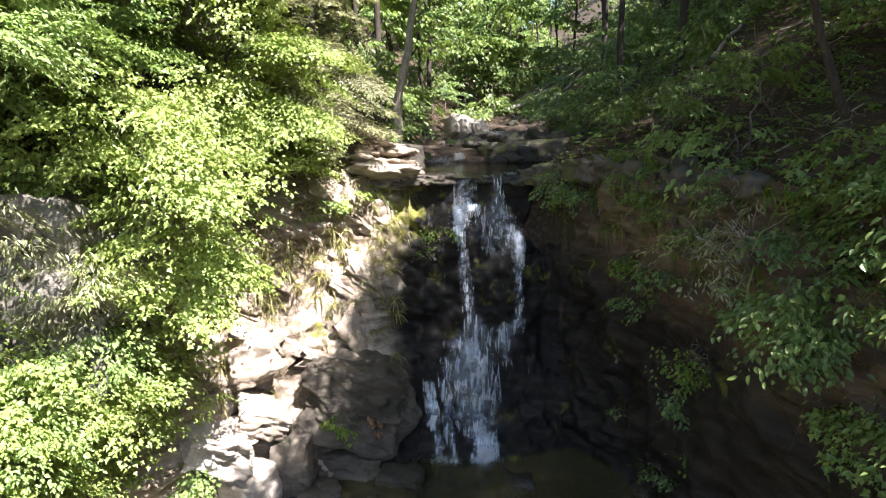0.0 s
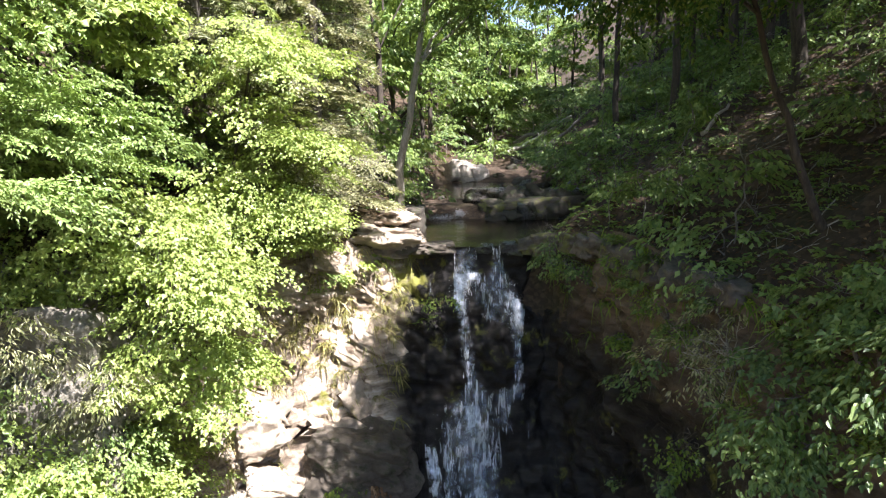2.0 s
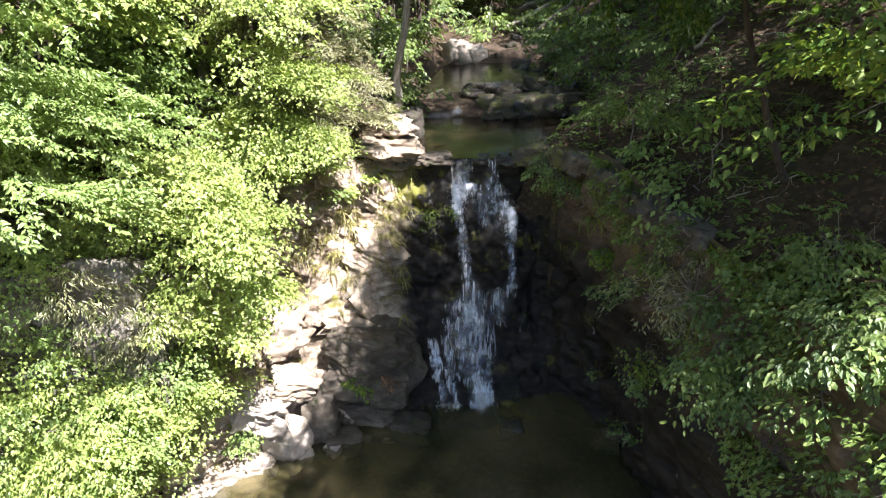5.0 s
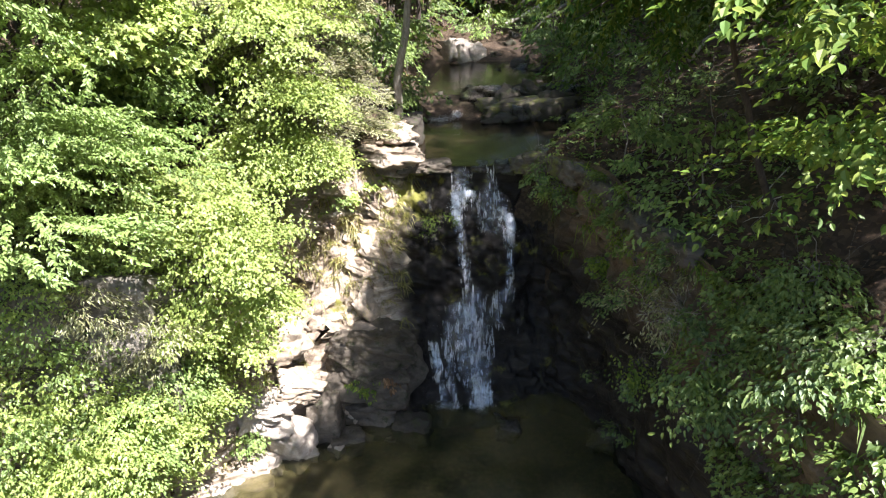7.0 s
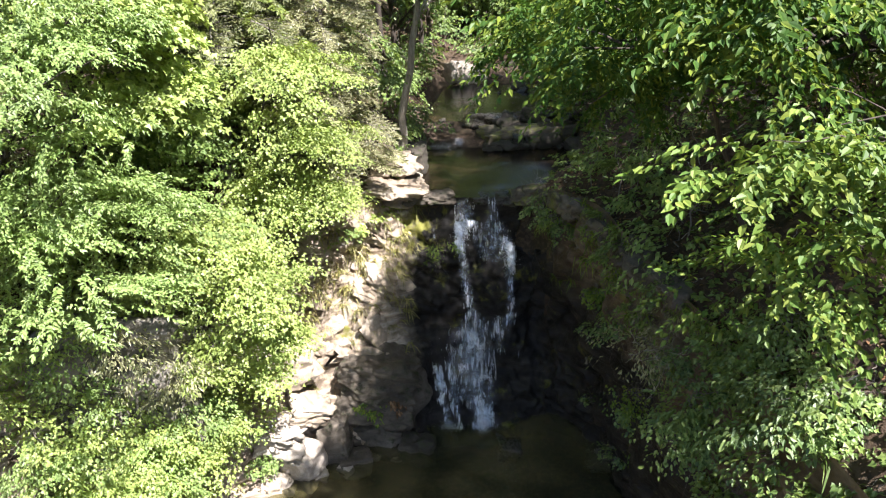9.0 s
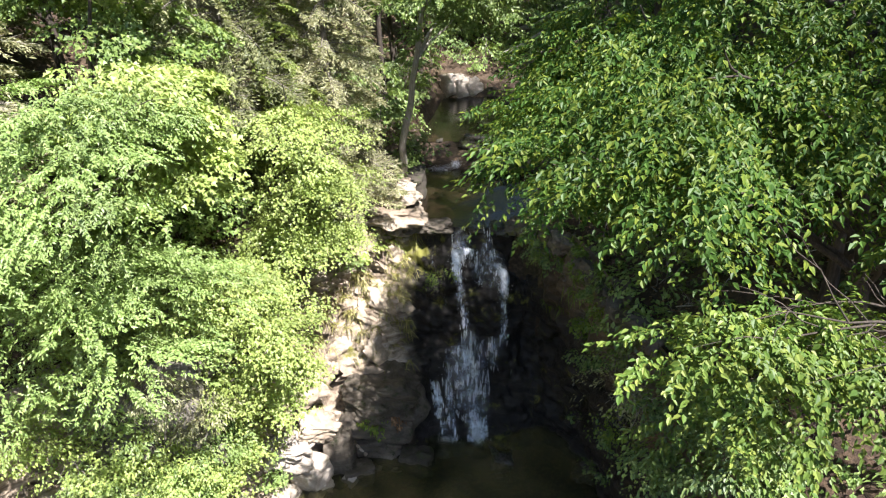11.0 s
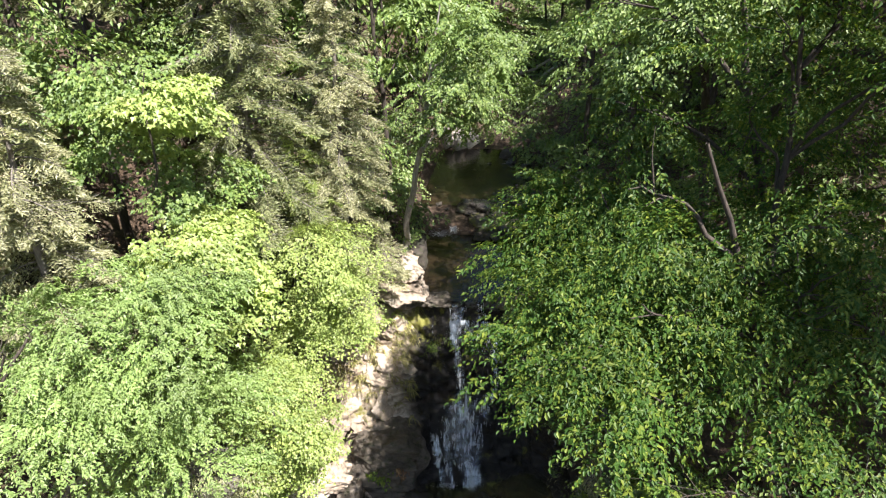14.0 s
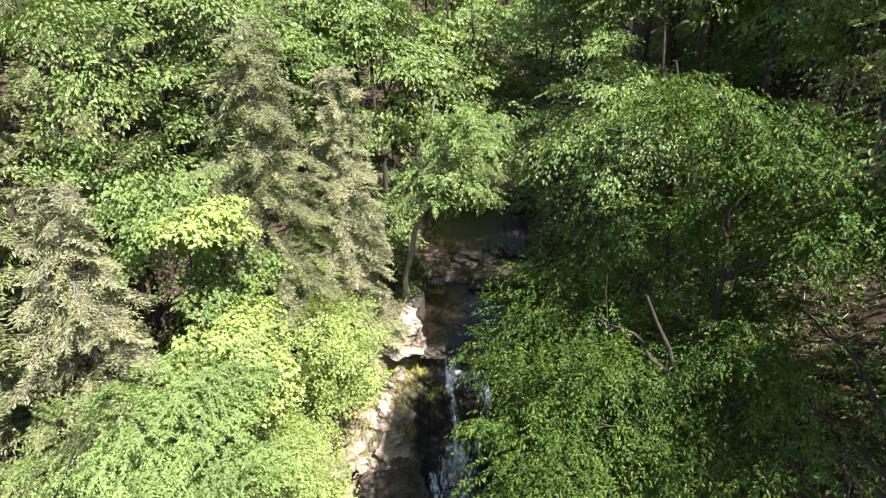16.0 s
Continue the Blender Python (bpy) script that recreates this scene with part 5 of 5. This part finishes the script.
while len(places) < 430:
    n = len(places)
    if n < 70:      # west bank
        y = under_rng.uniform(-12, 4)
        x = west_rim(y) - 0.35 - 5 * under_rng.random() ** 1.3
    elif n < 112:   # east bank
        y = under_rng.uniform(-11, 6)
        x = east_rim(y) + 0.3 + 6 * under_rng.random() ** 1.2
    else:           # behind
        y = 5 + 28 * under_rng.random() ** 1.5
        side = -1 if under_rng.random() < 0.5 else 1
        x = (west_rim(y) - 0.2 - 9 * under_rng.random() ** 1.4) if side < 0 else (east_rim(y) + 0.2 + 9 * under_rng.random() ** 1.4)
    if -4.2 < x < -2 and -1.2 < y < 2.2:
        continue
    if -4.5 < y < 3 and 0 < x < east_rim(y) + 0.45:
        continue
    if n >= 350:    # low growth above the east rim
        y = under_rng.uniform(-6, 9)
        x = east_rim(y) + under_rng.uniform(0.9, 6.5)
    elif n >= 280:  # the east hillside
        y = under_rng.uniform(-3, 16)
        x = east_rim(y) + under_rng.uniform(3, 15)
    elif n > 240:   # the head of the valley
        y = under_rng.uniform(17, 40)
        x = under_rng.uniform(-6, 4)
    places.append((x, y))
for i, (x, y) in enumerate(places):
    m = pose(*on_land(x, y, -0.06), 0, 0, 67.0 * i) @ Matrix.Scale((0.6 + 0.6 * under_rng.random()) * (1.0 + 0.03 * max(0.0, y)) * (0.48 if i >= 350 else 1.0), 4)
    if i < 4:
        UNDER[i].matrix_basis = m
    else:
        k = copy_thing(UNDER[i % 4], m)
        k.matrix_basis = m

# ---- stones of the creek and the pool rims ----
STONES = [rock_mesh("stone", 1, 1, 1, mt, 70 + k, 3, 2.0 if k % 2 else 0.0, 0.45, 0.55) for k, mt in enumerate((ROCK_WET, ROCK_MOSS, ROCK_MOSS, ROCK_PALE))]
stone_rng = np.random.default_rng(17)


def stone(x, y, z, size, kind, label="mossy stone in the creek bed", group="stones of the creek"):
    ob = new("stone", STONES[kind])
    ob.matrix_basis = pose(x, y, z, stone_rng.uniform(-28, 28), stone_rng.uniform(-28, 28), stone_rng.uniform(0, 360)) @ Matrix.Diagonal((size * stone_rng.uniform(0.8, 1.5), size, size * stone_rng.uniform(0.55, 1.05), 1))
    return tagged(ob, label, "rock", group)


for i in range(130):
    y = 4.6 + 15 * stone_rng.random() ** 1.5
    w, e = west_rim(y), east_rim(y)
    x = w + (e - w) * stone_rng.random()
    if x < -0.9 and (y < 5.3 or y > 7):
        continue
    z = float(bed(y))
    stone(x, y, z - 0.05, 0.15 + 0.5 * stone_rng.random() ** 2.4, (0, 1, 1)[i % 3])
stone(-2.75, 15.0, 6.95, 1.0, 3, "pale sunlit boulder in the creek bed")
stone(-2.25, 14.6, 6.95, 0.9, 3, "pale sunlit boulder in the creek bed")
stone(-1.7, 14.8, 6.95, 0.8, 3, "pale sunlit boulder in the creek bed")
stone(1.6, 5.0, 6.45, 0.8, 2, "pale stone at the rim of the upper pool")
stone(2.3, 4.6, 6.45, 0.45, 2, "pale stone at the rim of the upper pool")
rock("boulder", (0.75, 5.3, 6.2), (2.9, 1.1, 0.95), ROCK_GREEN, 33, "long low mossy rock at the far edge of the upper pool", 4, (0, -3), 9, 3.0, rough=0.3)
rock("boulder", (-0.5, 6.4, 6.5), (1.9, 1.2, 0.8), ROCK_WET, 34, "dark wet rock step in the creek", -10, (0, 4), 7, 3.0, rough=0.3)
for i in range(26):
    stone(stone_rng.uniform(-0.6, 2.4), stone_rng.uniform(4.75, 5.1), 6.46, stone_rng.uniform(0.12, 0.34), 3 if i % 9 == 0 else 0, "small stone at the rim of the upper pool", "stones of the pool rim")
rock("boulder", (-3.15, 0.8, 6.22), (1.7, 2.6, 0.7), ROCK_DRY, 31, "pale sunlit rock shelf above the fall", 10, (-6, 6), 12, 3.0, rough=0.3, square=0.1)
bedded_rock((-3.4, 1.5, 6.72), (1.6, 3.0, 0.62), ROCK_DRY, 35, "broad sunlit rock shelf beside the upper pool", 6, 3, (0.3, 0.1), 0.4, 0.05, 16, 0.05, (-3, 5))
rock("boulder", (-2.75, 2.6, 6.3), (0.9, 1.5, 0.9), ROCK_MOSS, 32, "dark rock shoulder at the side of the upper pool", 5, (0, 0), 7, 2.0)
for x, y, z, s in ((-5.25, -4.75, 0.5, 0.4), (-4.3, -4.3, 0.45, 0.3), (-5.0, -4.65, 0.42, 0.28), (-5.9, -5.5, 0.4, 0.35), (-6.3, -5.0, 0.8, 0.5), (-6.9, -5.4, 0.9, 0.55), (-5.7, -4.3, 1.5, 0.5), (-6.2, -4.7, 1.3, 0.6), (-3.75, -3.95, 0.4, 0.3), (-7.0, -5.9, 0.5, 0.4)):
    stone(x, y, z, s, 3, "pale flat stone on the bank of the plunge pool", "stones of the bank")
for x, y, z, s in ((0.45, -2.75, 0.25, 0.5), (2.75, -3.0, 0.3, 0.45)):
    stone(x, y, z, s, 0, "dark wet stone at the foot of the fall", "stones of the pool")

for i, (x, w, h) in enumerate(((-2.05, 0.75, 0.24), (-1.45, 0.62, 0.22), (-0.36, 0.36, 0.16), (0.22, 0.42, 0.24), (0.62, 0.5, 0.30), (1.05, 0.6, 0.42))):
    rock("stone", (x, 0.02 - 0.03 * (i % 2), 6.36), (w, 0.55, h), ROCK_SHADE if i < 2 else ROCK_GREEN if i > 3 else ROCK_WET, 170 + i, "wet mossy rock on the lip of the waterfall", 8 - 5 * (i % 3), (0, 4 - 3 * (i % 3)), 6, 2.0, "stones of the lip", 0.28, 0.5)

for i in range(12):
    y = -0.9 - 0.46 * i
    x = float(east_rim(y)) + 0.04
    z = float(land(np.array([x + 0.2]), np.array([y]))[0])
    w = 0.5 + 0.4 * ((i * 0.618) % 1.0)
    rock("stone", (x, y, z - 0.30 + 0.10 * ((i * 0.37) % 1.0)), (0.45, w, 0.36), ROCK_GREEN if i % 3 == 0 else ROCK_SHADE, 190 + i, "brown mossy rock on the lip of the shaded bank", 25 - 12 * (i % 5), (8 - 5 * (i % 4), 10), 5, 2.0, "stones of the shaded lip", 0.38, 0.35)

# ---- slabs of the sunlit flank ----
SLABS = [rock_mesh("slab", 1, 1, 1, ROCK_DRY, 130 + k, 3, 0.0, 0.42, 0.5) for k in range(8)]
slab_rng = np.random.default_rng(23)
for i in range(52):
    u = slab_rng.uniform(3.3, 6.15) * PER
    lv = slab_rng.uniform(0.12, 0.97)
    c, l = int(u), int(lv * (len(levels) - 1))
    p = Vector(moved[l * cols + c])
    n = Vector(nf[l * cols + c])
    if p.x > -2.5 and p.z < 5.2:
        continue
    tang = Vector((-n.y, n.x, 0)).normalized()
    if tang.x < 0:
        tang = -tang
    ax = (tang * 0.86 + Vector((0, 0, -0.62 + slab_rng.normal(0, 0.2)))).normalized()
    az = (n * 0.9 + Vector((0, 0, 0.6)) + Vector(slab_rng.normal(0, 0.18, 3))).normalized()
    ay = az.cross(ax).normalized()
    az = ax.cross(ay)
    m = Matrix((ax, ay, az)).transposed().to_4x4()
    big = 0.45 + 0.75 * slab_rng.random() ** 1.5
    size = Matrix.Diagonal((big * slab_rng.uniform(0.9, 1.8), big * slab_rng.uniform(0.6, 0.9), big * slab_rng.uniform(0.2, 0.38), 1))
    ob = part("slab", SLABS[i % 8], gorge_wall)
    ob.matrix_basis = Matrix.Translation(p - n * 0.30 * big) @ m @ size


# ---- small plants, twigs, logs and litter ----
bank_bush((-2.95, -0.55, 6.35), 0.32, LEAF_MAPLE, 401, "small yellow-green bush on the lip of the rock", "plants of the rock", 26, 0.09, LOBED)
bank_bush((-3.35, -1.0, 6.35), 0.35, LEAF_MAPLE, 402, "small yellow-green bush on the lip of the rock", "plants of the rock", 26, 0.09, LOBED)
bank_bush((-4.1, -1.9, 6.2), 0.38, LEAF_FINE, 403, "small green bush on the rock slope", "plants of the rock", 26, 0.09, OVATE)
bank_bush((-1.45, -0.5, 5.4), 0.26, FERN, 404, "bright green moss and fern clump beside the fall", "plants of the rock", 34, 0.05, OVATE)
bank_bush((-1.5, -0.6, 5.0), 0.20, FERN, 405, "bright green moss and fern clump beside the fall", "plants of the rock", 24, 0.05, OVATE)
bank_bush((-4.9, -7.45, 6.0), 0.62, NEEDLE_GREY, 406, "pale grey-green hemlock bough over the outcrop", "boughs", 120, 0.09, NEEDLES)
bank_bush((-5.3, -6.9, 5.6), 0.6, NEEDLE_GREY, 410, "pale grey-green hemlock bough over the outcrop", "boughs", 110, 0.09, NEEDLES)
bank_bush((-5.6, -7.9, 6.7), 0.55, NEEDLE_GREY, 407, "pale grey-green hemlock bough over the outcrop", "boughs", 70, 0.08, NEEDLES)
bank_bush((2.72, -6.5, 6.1), 0.42, NEEDLE_GREY, 408, "pale tangle of dry evergreen twigs on the shaded bank", "boughs", 60, 0.08, NEEDLES)
bank_bush((3.3, -6.3, 6.5), 0.42, NEEDLE_GREY, 409, "pale tangle of dry evergreen twigs on the shaded bank", "boughs", 40, 0.08, NEEDLES)


for i, p in enumerate([(2.45, -2.7, 5.3), (2.65, -3.5, 4.7), (2.95, -4.4, 5.5), (3.1, -5.2, 4.4), (2.6, -3.0, 2.3), (2.95, -4.1, 1.7), (3.25, -5.0, 2.6), (3.3, -5.7, 5.7), (3.0, -4.7, 3.5), (2.5, -2.7, 3.6), (3.5, -6.4, 3.0)]):
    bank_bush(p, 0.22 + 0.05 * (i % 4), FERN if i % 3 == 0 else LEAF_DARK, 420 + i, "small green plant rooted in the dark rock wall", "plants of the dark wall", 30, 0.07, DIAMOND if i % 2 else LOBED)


for i in range(13):
    y = 0.1 - 6.6 * ((i * 0.618) % 1.0)
    x = float(east_rim(y)) - 0.05
    bank_bush((x - 0.1 * (i % 3), y, float(land(np.array([x + 0.3]), np.array([y]))[0]) - 0.05 - 0.22 * (i % 4)), 0.14 + 0.03 * (i % 4), (LEAF_FOREST, FERN, LEAF_DARK)[i % 3], 450 + i, "small green plant hanging over the lip of the shaded bank", "plants of the shaded lip", 26, 0.06, (OVATE, LANCE, PALM)[i % 3])


def plant(name, at, r, mat, seed, label, sprays=20, leaf=0.08, shape=OVATE):
    x, y, z = at
    return tree(name, at, (x, y, z + r), [((x, y, z + r * 0.6), (r, r, r * 0.7))], label, BARK_GREY, mat, sprays, 14, leaf, shape, seed, 0.008, 2, "", 0.2, category="plant", gaps=-0.6, plate=4)


plant("fern", (-3.3, -3.0, 1.62), 0.36, FERN, 411, "green fern clump growing on the dark boulder", 34)
plant("dry_plant", (-2.5, -2.75, 1.7), 0.22, DRY_LEAF, 412, "withered brown plant on the dark boulder", 16, 0.09)
plant("fern", on_land(1.9, 0.9), 0.35, FERN, 413, "green fern at the edge of the upper pool", 22)
plant("fern", on_land(2.35, 1.6), 0.45, LEAF_MAPLE, 414, "bright green sapling at the edge of the upper pool", 26, 0.1)


def grass_tufts(name, spots, blades, length, mat, seed, label):
    """Arching blades in tufts, one object."""
    r = np.random.default_rng(seed)
    k = np.repeat(np.arange(len(spots)), blades)
    p = np.asarray(spots, float)[k] + r.normal(0, 0.05, (len(k), 3)) * [1, 1, 0.3]
    way = r.normal(0, 0.6, (len(k), 3)) + [0.25, -0.45, 0.35]
    up = np.array([0, 0, 1.0]) + r.normal(0, 0.4, (len(k), 3))
    blade = (np.array([(0.03, 0), (0.026, 0.5), (0, 1.0), (-0.026, 0.5), (-0.03, 0)]), ((0, 1, 2, 3, 4),))
    u, v = blade[0][:, 0], blade[0][:, 1]
    way = unit(way)
    side = unit(np.cross(way, up))
    size = length * (0.5 + 0.9 * r.random(len(k)))
    verts = p[:, None] + size[:, None, None] * (u[None, :, None] * side[:, None] + v[None, :, None] * way[:, None] + (v**2)[None, :, None] * np.array([0, 0, -0.65]))
    faces = (np.arange(len(k)) * 5)[:, None] + np.arange(5)
    ob = new(name, make_mesh(name, verts.reshape(-1, 3), faces, mat, False))
    return tagged(ob, label, "grass", kind="stuff")


tuft_rng = np.random.default_rng(31)
west_tufts, east_tufts = [], []
for _ in range(230):
    c, l = int(tuft_rng.uniform(2.6, 6.2) * PER), int(np.clip(tuft_rng.normal(0.70, 0.20), 0.2, 0.99) * (len(levels) - 1))
    west_tufts.append(moved[l * cols + c])
for _ in range(110):
    c, l = int(tuft_rng.uniform(9.0, 12.2) * PER), int(np.clip(tuft_rng.normal(0.93, 0.12), 0.3, 0.99) * (len(levels) - 1))
    east_tufts.append(moved[l * cols + c])
grass_tufts("dry_grass", west_tufts, 26, 0.30, GRASS, 33, "dry tufts of straw-coloured grass on the sunlit rock")
rim_tufts = [(tuft_rng.uniform(-0.3, 2.2), tuft_rng.uniform(4.8, 5.5), 6.72 + tuft_rng.uniform(-0.12, 0.1)) for _ in range(70)]
grass_tufts("moss", rim_tufts, 40, 0.10, GRASS, 35, "yellow-green moss and short grass on the pool rim rocks")
grass_tufts("bank_grass", east_tufts, 22, 0.30, FERN, 34, "hanging green grass on the lip of the shaded bank")

# fallen wood
def log(name, a, b, radius, mat, seed, label, twigs=0):
    line = wander(a, b, 9, radius * 0.5, seed)
    ob = thing(name, pose(*line[0]), label, "log")
    v, f = tube(line - line[0], radius * np.linspace(1, 0.6, 9), 8)
    part("stem", make_mesh("stem", v, f, mat), ob)
    r = np.random.default_rng(seed)
    for i in range(twigs):
        k = r.integers(2, 8)
        tip = line[k] + r.normal(0, 0.45, 3) + [0, 0, 0.15]
        v, f = tube(wander(line[k], tip, 6, 0.05, seed * 5 + i) - line[0], radius * 0.3 * np.linspace(1, 0.2, 6), 4)
        part("twig", make_mesh("twig", v, f, mat), ob)
    return ob


log("fallen_log", on_land(4.35, -0.25, 0.08), on_land(4.95, -0.05, 0.06), 0.05, BARK_PALE, 51, "pale barkless fallen stick on the dark slope")
log("fallen_log", on_land(-0.6, 19.0, 0.3), on_land(2.8, 20.5, 0.9), 0.13, BARK_PALE, 52, "pale fallen log across the creek", 3)
log("fallen_log", on_land(0.8, 17.5, 0.3), on_land(3.4, 17.0, 1.0), 0.10, BARK_GREY, 53, "grey fallen log beside the creek", 2)
log("fallen_log", on_land(-0.4, 23.5, 0.3), on_land(2.4, 22.0, 1.3), 0.12, BARK_PALE, 54, "pale fallen log across the creek", 2)
for i, (x, y, dx, dy, dz) in enumerate([(3.3, -3.5, 0.9, -0.3, 0.5), (3.9, -5.4, 0.7, -0.7, 0.6), (4.3, -4.2, -0.5, -0.8, 0.4), (5.0, -2.6, 0.8, 0.3, 0.5), (3.2, -6.0, 0.6, -0.9, 0.5), (5.4, -5.2, 0.5, -0.9, 0.7), (-4.3, -3.1, 0.3, -0.8, 1.2), (-5.2, -4.4, 0.5, -0.6, 1.0)]):
    a = on_land(x, y, 0.02)
    log("bare_branch", a, (a[0] + dx, a[1] + dy, a[2] + dz), 0.014, BARK_PALE if i % 2 else BARK_GREY, 61 + i, "thin bare crooked branch on the bank", 7)

tangle = thing("dry_bush", pose(3.15, -6.5, 6.15), "pale tangle of dry bare twigs on the shaded bank", "bush")
tangle_rng = np.random.default_rng(83)
for k in range(26):
    tip = np.array([-0.15, -0.35, 0.05]) + tangle_rng.normal(0, 0.34, 3)
    line = wander((0.25, 0.2, -0.1), tip, 7, 0.035, 830 + k)
    pieces = [tube(line, 0.009 * np.linspace(1, 0.35, 7), 4)]
    for j in (3, 4, 5):
        pieces.append(tube(wander(line[j], line[j] + tangle_rng.normal(0, 0.14, 3), 4, 0.02, 900 + k * 5 + j), [0.004, 0.0035, 0.003, 0.002], 3))
    part("twig", make_mesh("twig", *merged(pieces), BARK_PALE), tangle)

# dead leaves
lit_rng = np.random.default_rng(41)
n = 24000
ly = lit_rng.uniform(-9, 22, n)
lside = lit_rng.random(n) < 0.6
lx = np.where(lside, east_rim(ly) + 0.1 + 7 * lit_rng.random(n) ** 1.3, west_rim(ly) - 0.1 - 5 * lit_rng.random(n) ** 1.3)
lz = land(lx, ly) + 0.015
v, f = leaf_arrays(np.stack([lx, ly, lz], 1), lit_rng.normal(0, 1, (n, 3)) * [1, 1, 0.15], np.array([0, 0, 1.0]) + lit_rng.normal(0, 0.3, (n, 3)), 0.04 + 0.06 * lit_rng.random(n), DIAMOND)
tagged(new("leaf_litter", make_mesh("leaf_litter", v, f, DRY_LEAF, False)), "dead brown leaves strewn over the forest floor", "leaf litter", kind="stuff")

# seedlings and twigs on the forest floor
n = 3600
sy = lit_rng.uniform(-7, 16, n)
sx = np.where(lit_rng.random(n) < 0.75, east_rim(sy) + 0.1 + 8 * lit_rng.random(n) ** 1.2, west_rim(sy) - 0.1 - 4 * lit_rng.random(n))
k = np.repeat(np.arange(n), 7)
stem = np.stack([sx, sy, land(sx, sy)], 1)[k] + lit_rng.normal(0, 0.05, (len(k), 3)) * [1, 1, 0] + np.array([0, 0, 1.0]) * (0.03 + 0.22 * lit_rng.random(n) ** 2)[k][:, None]
v, f = leaf_arrays(stem, lit_rng.normal(0, 1, (len(k), 3)) * [1, 1, 0.2], np.array([0, 0, 1.0]) + lit_rng.normal(0, 0.25, (len(k), 3)), (0.06 + 0.08 * lit_rng.random(n))[k], DIAMOND)
tagged(new("seedlings", make_mesh("seedlings", v, f, LEAF_FOREST, False)), "tiny green seedlings scattered over the forest floor", "seedlings", kind="stuff")
twigs = []
for i in range(420):
    y = float(lit_rng.uniform(-7, 14))
    x = float(east_rim(y) + 0.1 + 6.5 * lit_rng.random() ** 1.2) if i % 4 else float(west_rim(y) - 0.2 - 3 * lit_rng.random())
    a = np.array(on_land(x, y, 0.02))
    d = lit_rng.normal(0, 1, 3) * [1, 1, 0] * (0.15 + 0.35 * lit_rng.random())
    e = np.array(on_land(x + d[0], y + d[1], 0.03 + 0.18 * lit_rng.random() ** 2))
    if abs(e[2] - a[2]) > 0.5:
        continue
    twigs.append(tube(wander(a, e, 5, 0.03, 900 + i), (0.004 + 0.012 * lit_rng.random() ** 2) * np.linspace(1, 0.5, 5), 4))
tagged(new("twigs", make_mesh("twigs", *merged(twigs), BARK_PALE)), "pale dry twigs scattered over the forest floor", "twigs", kind="stuff")
